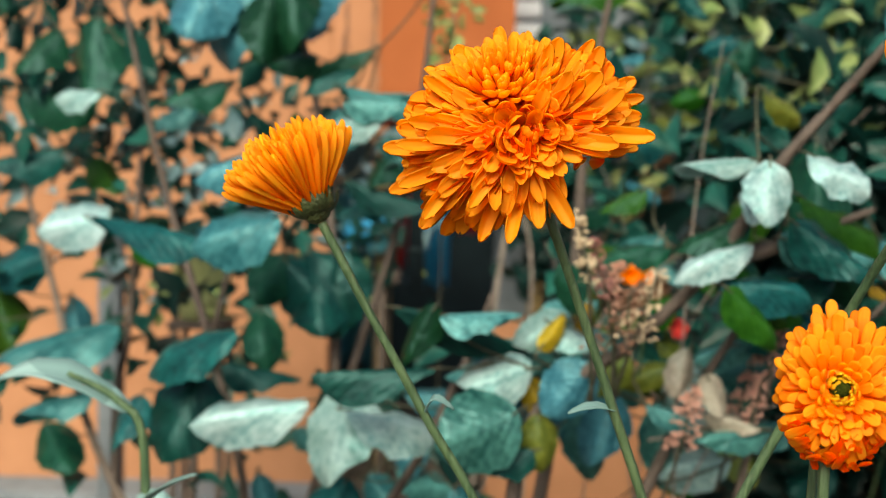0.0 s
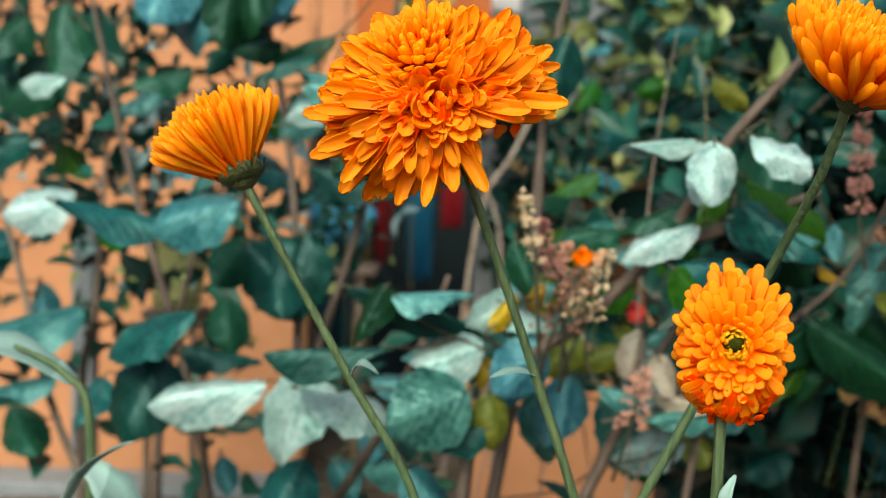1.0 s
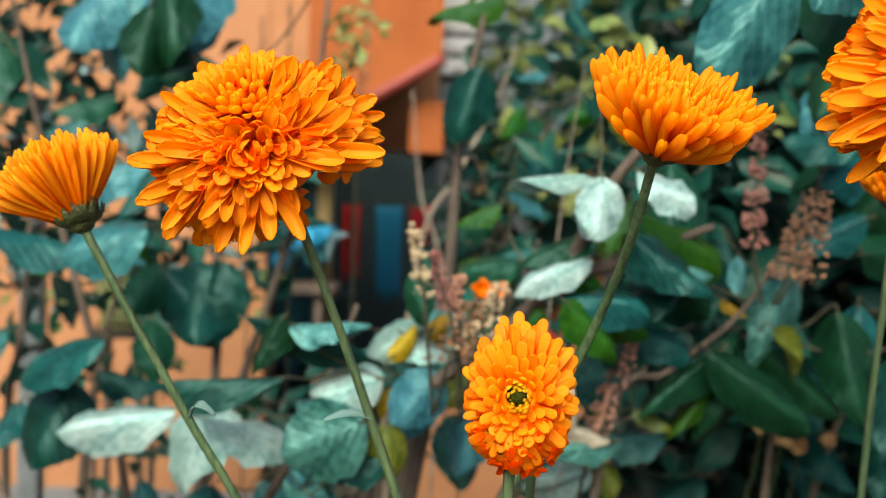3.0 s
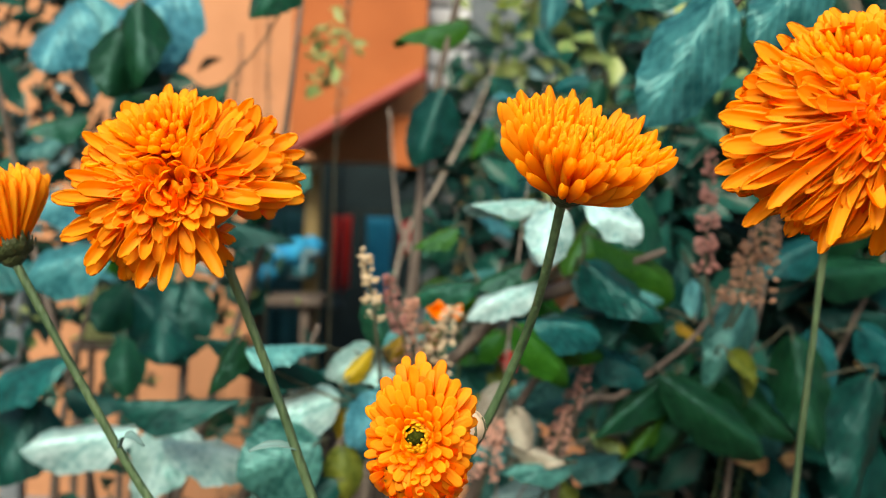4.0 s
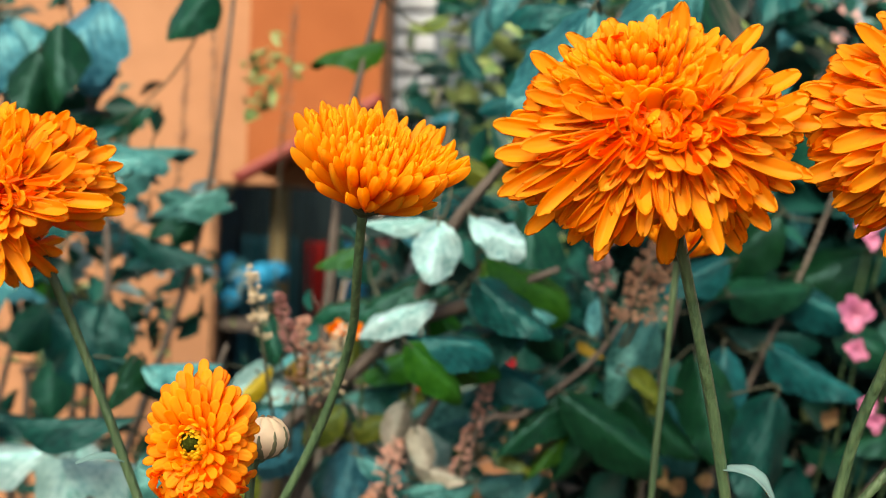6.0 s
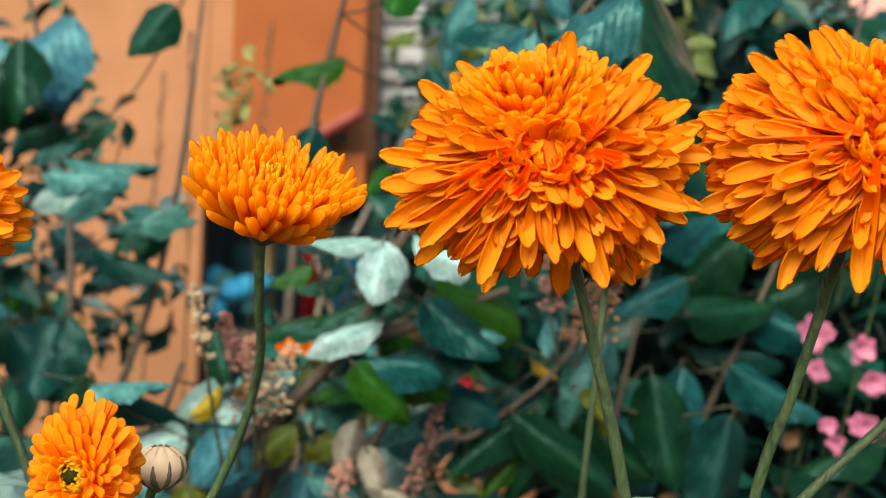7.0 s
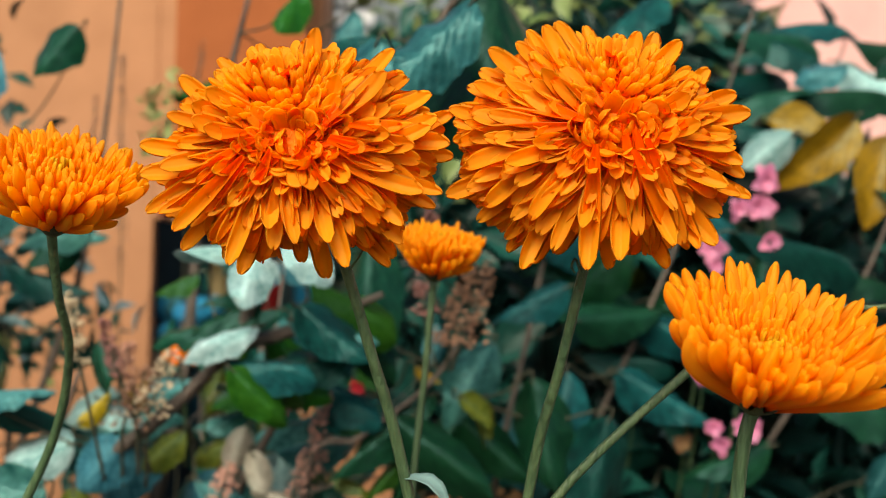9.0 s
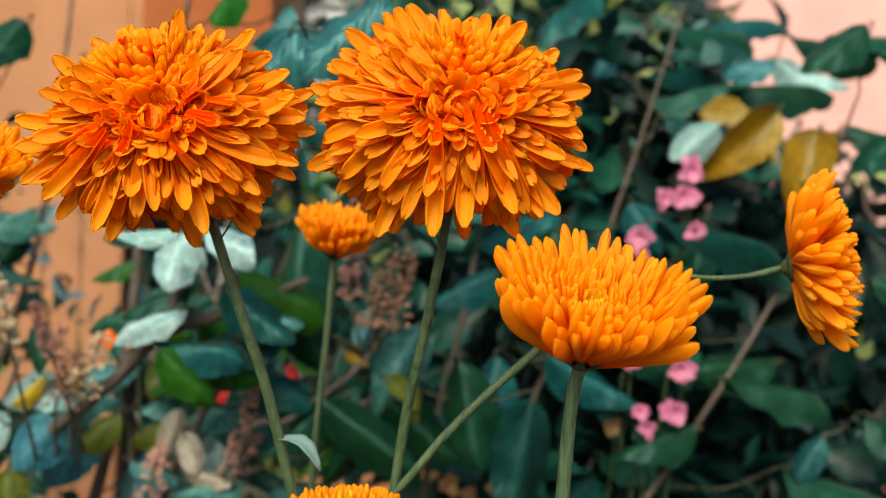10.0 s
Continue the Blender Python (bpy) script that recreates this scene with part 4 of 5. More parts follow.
leaf(shrub_a, (-0.316, 1.100, 0.585), 220, 0.074, 0.038, 55, 0, "broad", "slate")
leaf(shrub_a, (-0.172, 1.050, 0.638), 180, 0.052, 0.033, 40, 0, "broad", "green")
leaf(shrub_a, (-0.072, 0.876, 0.585), 10, 0.060, 0.031, 60, 0, "broad", "mint")
leaf(shrub_a, (-0.094, 0.876, 0.567), 190, 0.050, 0.031, 50, 0, "broad", "pale")
leaf(shrub_a, (-0.124, 0.953, 0.617), 215, 0.054, 0.028, 55, 0, "broad", "teal")
leaf(shrub_a, (-0.244, 1.040, 0.684), 265, 0.109, 0.090, 20, 0, "broad", "slate")
leaf(shrub_a, (-0.182, 0.953, 0.658), 270, 0.077, 0.050, 25, 0, "broad", "green")
leaf(shrub_a, (-0.156, 1.040, 0.691), 275, 0.071, 0.054, 20, 0, "broad", "slate")
leaf(shrub_a, (-0.401, 1.100, 0.637), 260, 0.108, 0.070, 30, 0, "broad", "green")
leaf(shrub_a, (-0.453, 1.100, 0.651), 230, 0.068, 0.051, 30, 0, "broad", "green")
leaf(shrub_a, (-0.393, 1.050, 0.600), 170, 0.052, 0.036, 60, 0, "broad", "pale")
leaf(shrub_a, (-0.275, 1.050, 0.608), 200, 0.071, 0.042, 40, 0, "broad", "green")
leaf(shrub_a, (-0.468, 1.100, 0.540), 180, 0.088, 0.051, 60, 0, "broad", "teal")
leaf(shrub_a, (-0.500, 1.150, 0.415), 200, 0.077, 0.059, 40, 0, "broad", "teal")
leaf(shrub_a, (-0.183, 0.953, 0.337), 0, 0.077, 0.039, 60, 0, "broad", "teal")
leaf(shrub_a, (-0.177, 0.953, 0.423), 250, 0.059, 0.044, 30, 0, "broad", "green")
leaf(shrub_a, (-0.314, 0.953, 0.287), 250, 0.059, 0.044, 40, 0, "broad", "teal")
leaf(shrub_a, (-0.419, 1.050, 0.288), 200, 0.084, 0.036, 60, 0, "broad", "slate")
leaf(shrub_a, (-0.430, 1.100, 0.223), 300, 0.074, 0.051, 40, 0, "broad", "green")
leaf(shrub_a, (-0.107, 0.857, 0.232), 250, 0.064, 0.051, 40, 0, "broad", "teal")
leaf(shrub_a, (0.020, 0.809, 0.245), 300, 0.060, 0.040, 45, 0, "broad", "slate")
leaf(shrub_a, (-0.165, 1.020, 0.714), 250, 0.109, 0.090, 20, 0, "broad", "slate")
leaf(shrub_a, (-0.262, 1.020, 0.692), 260, 0.089, 0.072, 20, 0, "broad", "slate")
leaf(shrub_a, (-0.161, 0.953, 0.680), 270, 0.084, 0.051, 30, 0, "broad", "green")
leaf(shrub_a, (-0.030, 0.940, 0.727), 230, 0.065, 0.044, 30, 0, "broad", "green")
leaf(shrub_a, (-0.034, 0.953, 0.553), 200, 0.084, 0.033, 60, 0, "broad", "mint")
leaf(shrub_a, (-0.080, 0.953, 0.600), 10, 0.066, 0.033, 60, 0, "broad", "mint")
leaf(shrub_a, (-0.135, 0.953, 0.411), 280, 0.090, 0.068, 30, 0, "broad", "teal")
leaf(shrub_a, (-0.079, 1.050, 0.533), 240, 0.052, 0.037, 30, 0, "broad", "green")
leaf(shrub_a, (-0.108, 1.100, 0.497), 200, 0.075, 0.039, 50, 0, "broad", "teal")
leaf(shrub_a, (-0.235, 1.100, 0.519), 240, 0.082, 0.051, 40, 0, "broad", "teal")
leaf(shrub_a, (-0.121, 1.040, 0.578), 230, 0.072, 0.049, 30, 0, "broad", "mint")
leaf(shrub_a, (-0.126, 1.040, 0.642), 200, 0.072, 0.037, 50, 0, "broad", "green")
leaf(shrub_a, (-0.043, 1.040, 0.554), 340, 0.085, 0.037, 50, 0, "broad", "mint")
leaf(shrub_a, (-0.079, 1.040, 0.606), 10, 0.072, 0.037, 60, 0, "broad", "mint")
leaf(shrub_a, (-0.054, 1.050, 0.528), 250, 0.053, 0.031, 30, 0, "broad", "green")
leaf(shrub_a, (-0.067, 1.050, 0.505), 330, 0.105, 0.037, 60, 0, "narrow", "teal")
leaf(shrub_a, (-0.190, 1.090, 0.720), 200, 0.077, 0.060, 35, 0, "broad", "slate")
leaf(shrub_a, (-0.117, 0.953, 0.415), 260, 0.078, 0.062, 30, 0, "broad", "teal")
leaf(shrub_b, (0.069, 0.790, 0.399), 210, 0.050, 0.037, 40, 0, "broad", "pale")
leaf(shrub_b, (0.094, 0.790, 0.397), 330, 0.046, 0.034, 40, 0, "broad", "pale")
leaf(shrub_b, (0.074, 0.780, 0.400), 60, 0.037, 0.016, 20, 0, "broad", "yellow")
leaf(shrub_b, (0.088, 0.761, 0.356), 230, 0.054, 0.045, 25, 0, "broad", "slate")
leaf(shrub_b, (0.215, 0.691, 0.511), 265, 0.049, 0.035, 30, 10, "crinkled", "pale")
leaf(shrub_b, (0.260, 0.680, 0.528), 315, 0.048, 0.030, 35, 0, "crinkled", "pale")
leaf(shrub_b, (0.188, 0.723, 0.467), 200, 0.060, 0.028, 30, 10, "broad", "pale")
leaf(shrub_b, (0.186, 0.742, 0.483), 200, 0.061, 0.035, 45, 0, "broad", "green")
leaf(shrub_b, (0.275, 0.725, 0.471), 325, 0.074, 0.039, 35, 10, "broad", "teal")
leaf(shrub_b, (0.291, 0.752, 0.493), 340, 0.081, 0.050, 30, 0, "broad", "leafy")
leaf(shrub_b, (0.224, 0.733, 0.446), 340, 0.070, 0.031, 50, 0, "broad", "teal")
leaf(shrub_b, (0.219, 0.723, 0.422), 320, 0.060, 0.033, 15, 0, "broad", "leafy")
leaf(shrub_b, (0.183, 0.713, 0.537), 185, 0.059, 0.019, 75, 0, "narrow", "pale")
leaf(shrub_b, (0.244, 0.761, 0.576), 320, 0.036, 0.020, 30, 0, "broad", "lime")
leaf(shrub_b, (0.130, 0.809, 0.505), 200, 0.041, 0.024, 40, 0, "broad", "leafy")
leaf(shrub_b, (0.143, 0.800, 0.465), 200, 0.056, 0.029, 45, 0, "broad", "green")
leaf(shrub_b, (0.086, 0.761, 0.439), 280, 0.043, 0.025, 30, 0, "broad", "green")
leaf(shrub_b, (0.283, 0.809, 0.412), 320, 0.066, 0.038, 40, 0, "broad", "teal")
leaf(shrub_b, (0.244, 0.876, 0.363), 30, 0.072, 0.039, 40, 0, "broad", "mint")
leaf(shrub_b, (0.228, 0.905, 0.307), 350, 0.057, 0.024, 55, 0, "broad", "cream")
leaf(shrub_b, (0.185, 0.886, 0.290), 270, 0.073, 0.042, 25, 0, "broad", "mint")
leaf(shrub_b, (0.124, 0.809, 0.362), 230, 0.046, 0.029, 30, 0, "broad", "lime")
leaf(shrub_b, (0.065, 0.800, 0.344), 290, 0.035, 0.024, 30, 0, "broad", "yellow")
leaf(shrub_b, (0.067, 0.761, 0.316), 280, 0.043, 0.032, 30, 0, "broad", "lime")
leaf(shrub_b, (0.037, 0.761, 0.307), 200, 0.054, 0.036, 50, 0, "broad", "teal")
leaf(shrub_b, (0.289, 0.603, 0.628), 240, 0.100, 0.056, 15, 0, "crinkled", "slate")
leaf(shrub_b, (0.270, 0.819, 0.405), 190, 0.068, 0.034, 40, 0, "broad", "teal")
leaf(shrub_b, (0.121, 0.905, 0.602), 250, 0.075, 0.046, 25, 0, "broad", "teal")
leaf(shrub_b, (0.116, 0.953, 0.702), 170, 0.078, 0.033, 50, 0, "broad", "leafy")
leaf(shrub_b, (0.239, 0.761, 0.424), 345, 0.058, 0.033, 20, 0, "broad", "leafy")
leaf(shrub_b, (0.197, 0.780, 0.483), 190, 0.055, 0.028, 50, 0, "broad", "green")
leaf(shrub_b, (0.098, 0.809, 0.403), 60, 0.041, 0.019, 20, 0, "broad", "yellow")
leaf(shrub_b, (0.034, 0.809, 0.371), 200, 0.067, 0.049, 40, 0, "broad", "mint")
leaf(shrub_b, (0.351, 0.589, 0.668), 235, 0.082, 0.046, 25, 0, "crinkled", "slate")
leaf(shrub_b, (0.388, 0.627, 0.670), 265, 0.130, 0.093, 25, 0, "broad", "green")
leaf(shrub_b, (0.212, 0.857, 0.753), 260, 0.062, 0.032, 30, 0, "broad", "leafy")
leaf(shrub_b, (0.292, 0.713, 0.700), 150, 0.062, 0.032, 50, 0, "broad", "teal")
leaf(shrub_b, (0.258, 0.857, 0.734), 250, 0.051, 0.032, 40, 0, "broad", "slate")
leaf(shrub_b, (0.290, 0.809, 0.501), 270, 0.118, 0.056, 20, 0, "broad", "green")
leaf(shrub_b, (0.259, 0.761, 0.446), 200, 0.061, 0.038, 45, 0, "broad", "teal")
leaf(shrub_c, (0.361, 0.780, 0.371), 320, 0.104, 0.044, 25, 0, "broad", "green")
leaf(shrub_c, (0.296, 0.790, 0.459), 300, 0.076, 0.042, 25, 0, "broad", "green")
leaf(shrub_c, (0.394, 0.819, 0.390), 290, 0.047, 0.017, 20, 20, "curled", "lime")
leaf(shrub_c, (0.284, 0.819, 0.340), 330, 0.036, 0.019, 40, 0, "broad", "lime")
leaf(shrub_c, (0.444, 0.905, 0.583), 200, 0.079, 0.042, 60, 0, "broad", "teal")
leaf(shrub_c, (0.462, 0.953, 0.645), 250, 0.089, 0.045, 40, 0, "broad", "green")
leaf(shrub_c, (0.402, 0.819, 0.374), 320, 0.100, 0.044, 25, 0, "broad", "green")
leaf(shrub_c, (0.300, 0.800, 0.376), 220, 0.092, 0.029, 40, 0, "broad", "green")
leaf(shrub_c, (0.356, 0.857, 0.466), 280, 0.055, 0.023, 30, 0, "broad", "teal")
leaf(shrub_c, (0.493, 0.809, 0.344), 265, 0.114, 0.054, 20, 0, "broad", "teal")
leaf(shrub_c, (0.505, 0.953, 0.495), 20, 0.090, 0.039, 60, 0, "broad", "teal")
leaf(shrub_c, (0.491, 0.934, 0.505), 15, 0.100, 0.050, 40, 0, "broad", "green")
leaf(shrub_c, (0.556, 0.934, 0.480), 300, 0.089, 0.039, 50, 0, "broad", "teal")
leaf(shrub_c, (0.467, 0.953, 0.536), 200, 0.072, 0.033, 50, 0, "broad", "green")
leaf(shrub_c, (0.534, 0.953, 0.446), 330, 0.090, 0.033, 60, 0, "broad", "teal")
leaf(shrub_c, (0.355, 0.809, 0.368), 240, 0.099, 0.034, 30, 0, "broad", "green")
leaf(shrub_c, (0.462, 0.857, 0.393), 260, 0.088, 0.046, 25, 0, "broad", "teal")
leaf(shrub_c, (0.623, 0.905, 0.359), 200, 0.086, 0.043, 40, 0, "broad", "green")
leaf(shrub_c, (0.719, 0.990, 0.664), 330, 0.092, 0.046, 35, 20, "curled", "ochre")
leaf(shrub_c, (0.700, 0.886, 0.638), 230, 0.087, 0.043, 20, 10, "curled", "ochre")
leaf(shrub_c, (0.785, 0.980, 0.624), 250, 0.095, 0.053, 20, 10, "curled", "ochre")
leaf(shrub_c, (0.786, 1.100, 0.737), 10, 0.133, 0.046, 60, 0, "broad", "green")
leaf(shrub_c, (0.686, 0.905, 0.560), 0, 0.130, 0.033, 70, 0, "broad", "teal")
leaf(shrub_c, (0.665, 0.934, 0.646), 220, 0.060, 0.040, 30, 0, "broad", "pale")
leaf(shrub_c, (0.843, 1.150, 0.760), 330, 0.095, 0.055, 30, 0, "broad", "pale")
leaf(shrub_c, (0.701, 1.050, 0.787), 40, 0.121, 0.038, 60, 0, "broad", "green")
leaf(shrub_c, (0.671, 1.050, 0.744), 50, 0.114, 0.032, 50, 0, "broad", "teal")
leaf(shrub_c, (0.689, 1.050, 0.720), 20, 0.114, 0.032, 60, 0, "broad", "green")
leaf(shrub_c, (0.754, 1.100, 0.813), 30, 0.105, 0.033, 50, 0, "broad", "teal")
leaf(shrub_c, (0.872, 1.150, 0.794), 340, 0.109, 0.055, 50, 0, "broad", "green")
leaf(shrub_c, (0.434, 0.857, 0.498), 200, 0.073, 0.037, 40, 0, "broad", "teal")
leaf(shrub_c, (0.522, 0.905, 0.484), 20, 0.095, 0.044, 40, 0, "broad", "green")
leaf(shrub_c, (0.565, 0.905, 0.411), 330, 0.100, 0.044, 40, 0, "broad", "teal")
leaf(shrub_c, (0.746, 0.953, 0.531), 350, 0.093, 0.034, 60, 0, "broad", "green")
leaf(shrub_c, (0.388, 0.819, 0.430), 250, 0.081, 0.046, 30, 0, "broad", "mint")
leaf(shrub_c, (0.446, 0.819, 0.383), 280, 0.098, 0.051, 25, 0, "broad", "green")
leaf(shrub_c, (0.316, 0.819, 0.400), 215, 0.081, 0.035, 40, 0, "broad", "green")
leaf(shrub_c, (0.739, 0.905, 0.414), 340, 0.100, 0.044, 50, 0, "broad", "green")
leaf(shrub_c, (0.486, 0.953, 0.559), 200, 0.093, 0.052, 40, 0, "broad", "green")
leaf(shrub_b, (0.253, 0.886, 0.281), 290, 0.051, 0.032, 40, 0, "broad", "lime")
leaf(shrub_b, (0.285, 0.924, 0.299), 200, 0.064, 0.038, 40, 0, "broad", "mint")
leaf(shrub_b, (0.156, 0.924, 0.381), 200, 0.070, 0.044, 40, 0, "broad", "mint")
leaf(shrub_b, (0.134, 0.905, 0.301), 250, 0.069, 0.048, 30, 0, "broad", "slate")
leaf(shrub_b, (0.210, 0.886, 0.270), 200, 0.067, 0.042, 50, 0, "broad", "pale")
leaf(shrub_b, (0.189, 0.924, 0.367), 300, 0.058, 0.033, 40, 0, "broad", "lime")
leaf(shrub_b, (0.169, 0.905, 0.405), 210, 0.063, 0.033, 40, 0, "broad", "leafy")
leaf(shrub_b, (0.211, 0.905, 0.328), 280, 0.063, 0.043, 30, 0, "broad", "pale")
leaf(shrub_b, (0.236, 0.809, 0.440), 320, 0.068, 0.034, 20, 0, "broad", "leafy")
leaf(shrub_b, (0.082, 0.857, 0.384), 40, 0.077, 0.041, 45, 0, "broad", "mint")
leaf(shrub_b, (0.029, 0.857, 0.361), 190, 0.077, 0.046, 50, 0, "broad", "mint")
leaf(shrub_b, (0.078, 0.857, 0.335), 250, 0.066, 0.056, 30, 0, "broad", "slate")
leaf(shrub_a, (0.006, 0.780, 0.412), 10, 0.111, 0.033, 68, 0, "narrow", "teal")
leaf(shrub_b, (0.216, 0.704, 0.511), 250, 0.044, 0.033, 25, 0, "crinkled", "pale")
leaf(shrub_b, (0.207, 0.800, 0.348), 290, 0.036, 0.022, 15, 0, "round", "cream")
leaf(shrub_b, (0.186, 0.819, 0.363), 250, 0.042, 0.025, 15, 0, "broad", "cream")
leaf(shrub_b, (0.222, 0.800, 0.328), 160, 0.046, 0.017, 40, 0, "broad", "cream")
leaf(shrub_b, (0.159, 0.838, 0.359), 200, 0.043, 0.025, 30, 0, "broad", "lime")
leaf(shrub_b, (0.175, 0.800, 0.333), 320, 0.046, 0.022, 50, 0, "broad", "mint")
leaf(shrub_b, (0.222, 0.800, 0.320), 200, 0.061, 0.029, 60, 0, "broad", "mint")
leaf(shrub_b, (0.274, 0.742, 0.471), 335, 0.072, 0.033, 45, 0, "broad", "mint")
leaf(shrub_b, (0.222, 0.761, 0.441), 200, 0.059, 0.037, 65, 0, "broad", "mint")
leaf(shrub_b, (0.226, 0.752, 0.426), 330, 0.054, 0.028, 10, 0, "broad", "leafy")
leaf(shrub_b, (0.226, 0.838, 0.384), 210, 0.070, 0.025, 40, 0, "broad", "mint")
leaf(shrub_c, (0.325, 0.819, 0.360), 235, 0.089, 0.027, 40, 0, "broad", "leafy")
leaf(shrub_c, (0.388, 0.800, 0.404), 320, 0.038, 0.019, 20, 10, "curled", "lime")
leaf(shrub_c, (0.354, 0.819, 0.460), 80, 0.042, 0.019, 30, 0, "broad", "mint")
leaf(shrub_b, (0.347, 0.819, 0.432), 330, 0.026, 0.012, 20, 0, "broad", "yellow")
leaf(shrub_a, (0.102, 0.905, 0.403), 30, 0.063, 0.033, 40, 0, "broad", "mint")
def scatter(bush, count, lo, hi, size, colours, seed):
    """Leaves in loose pairs along hidden shoots within a box."""
    rng = random.Random(seed)
    for k in range(count):
        at = [rng.uniform(a, b) for a, b in zip(lo, hi)]
        long = size * rng.uniform(0.6, 1.25)
        turn = rng.choice((200, 230, 250, 270, 290, 310, 340)) + rng.uniform(-20, 20)
        leaf(bush, at, turn, long, long * rng.uniform(0.5, 0.72), rng.uniform(15, 75), rng.uniform(-10, 25), "broad", rng.choice(colours))


scatter(shrub_a, 24, (-0.62, 1.08, 0.34), (-0.16, 1.30, 0.86), 0.070, ("teal", "teal", "green", "green", "slate", "leafy"), 1)
scatter(shrub_a, 8, (-0.26, 1.0, 0.16), (0.04, 1.15, 0.30), 0.06, ("teal", "green", "mint", "slate"), 2)
scatter(shrub_b, 20, (0.10, 0.92, 0.22), (0.34, 1.06, 0.50), 0.055, ("teal", "green", "leafy", "lime", "mint"), 3)
scatter(shrub_b, 46, (0.16, 1.05, 0.50), (0.62, 1.30, 0.92), 0.055, ("teal", "green", "leafy", "lime", "slate", "mint"), 4)
scatter(shrub_c, 50, (0.43, 0.92, 0.18), (0.92, 1.10, 0.80), 0.085, ("teal", "teal", "green", "green", "slate"), 5)
for bush in (shrub_a, shrub_b, shrub_c):
    grow_twigs(bush)
# the "deep" clouds carry painted shade between and behind the leaves
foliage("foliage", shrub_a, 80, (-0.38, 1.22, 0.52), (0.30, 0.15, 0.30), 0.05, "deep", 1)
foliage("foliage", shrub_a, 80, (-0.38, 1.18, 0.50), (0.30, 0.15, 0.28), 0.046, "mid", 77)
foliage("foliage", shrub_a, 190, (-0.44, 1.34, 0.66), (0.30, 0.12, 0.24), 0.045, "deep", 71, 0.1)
foliage("foliage", shrub_a, 150, (-0.42, 1.32, 0.64), (0.30, 0.12, 0.26), 0.042, "mid", 72, 0.1)
foliage("foliage", shrub_a, 120, (-0.40, 1.30, 0.56), (0.30, 0.12, 0.20), 0.032, "blue", 73, 0.1)
foliage("foliage", shrub_a, 90, (-0.22, 1.25, 0.44), (0.22, 0.10, 0.08), 0.040, "mid", 74, 0.1)
foliage("foliage", shrub_a, 50, (-0.20, 1.22, 0.46), (0.22, 0.10, 0.10), 0.036, "blue", 78, 0.1)
foliage("foliage", shrub_a, 40, (-0.25, 1.2, 0.42), (0.25, 0.10, 0.09), 0.022, "light", 75, 0.1)
foliage("foliage", shrub_a, 45, (-0.02, 1.30, 0.72), (0.035, 0.03, 0.06), 0.022, "light", 76, 0.1)
foliage("foliage", shrub_a, 60, (-0.15, 1.15, 0.22), (0.26, 0.10, 0.14), 0.045, "mid", 2)
foliage("foliage", shrub_b, 24, (0.16, 0.98, 0.20), (0.20, 0.10, 0.14), 0.045, "deep", 3)
foliage("foliage", shrub_b, 120, (0.42, 1.15, 0.70), (0.22, 0.12, 0.20), 0.04, "light", 33)
foliage("foliage", shrub_b, 160, (0.44, 1.20, 0.70), (0.24, 0.12, 0.22), 0.05, "mid", 34)
foliage("foliage", shrub_b, 160, (0.26, 1.0, 0.45), (0.18, 0.10, 0.20), 0.04, "mid", 4)
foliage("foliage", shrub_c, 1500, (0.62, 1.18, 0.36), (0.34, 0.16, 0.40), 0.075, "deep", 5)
foliage("foliage", shrub_c, 140, (0.50, 1.08, 0.42), (0.26, 0.10, 0.30), 0.07, "mid", 6)

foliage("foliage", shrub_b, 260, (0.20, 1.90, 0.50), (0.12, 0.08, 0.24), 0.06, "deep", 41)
foliage("foliage", shrub_b, 200, (0.27, 1.86, 0.70), (0.12, 0.08, 0.30), 0.055, "mid", 42)
foliage("foliage", shrub_b, 70, (0.27, 1.80, 0.75), (0.12, 0.08, 0.28), 0.05, "light", 43)
# small trees and hedge beyond
for label, place, spread, seeds, n in (
        ("light leafed young tree behind the shrubs", (0.58, 1.75, 0), (0.30, 0.22, 0.34), (7, 8, 9), 900),
        ("dense dark hedge tree behind the shrubs", (1.00, 1.75, 0), (0.42, 0.20, 0.30), (17, 18, 19), 1500)):
    tree = thing("tree", label, "tree", place)
    top = 0.85 if n == 900 else 0.42
    for dx, dz in ((-0.12, 0.2), (0.1, 0.25), (0.0, 0.35)):
        part("trunk", tube(bmesh.new(), [(0, 0, -0.12), (dx * 0.3, 0, 0.3), (dx, 0, top + dz - 0.25), (dx * 1.3, 0, top + dz)], [0.014, 0.011, 0.006, 0.003], 8, 0.3), BARK, tree)
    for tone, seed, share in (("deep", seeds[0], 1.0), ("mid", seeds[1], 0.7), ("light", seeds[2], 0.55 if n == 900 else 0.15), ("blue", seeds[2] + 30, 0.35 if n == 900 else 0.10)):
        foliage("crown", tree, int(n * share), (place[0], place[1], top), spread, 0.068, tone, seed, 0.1)

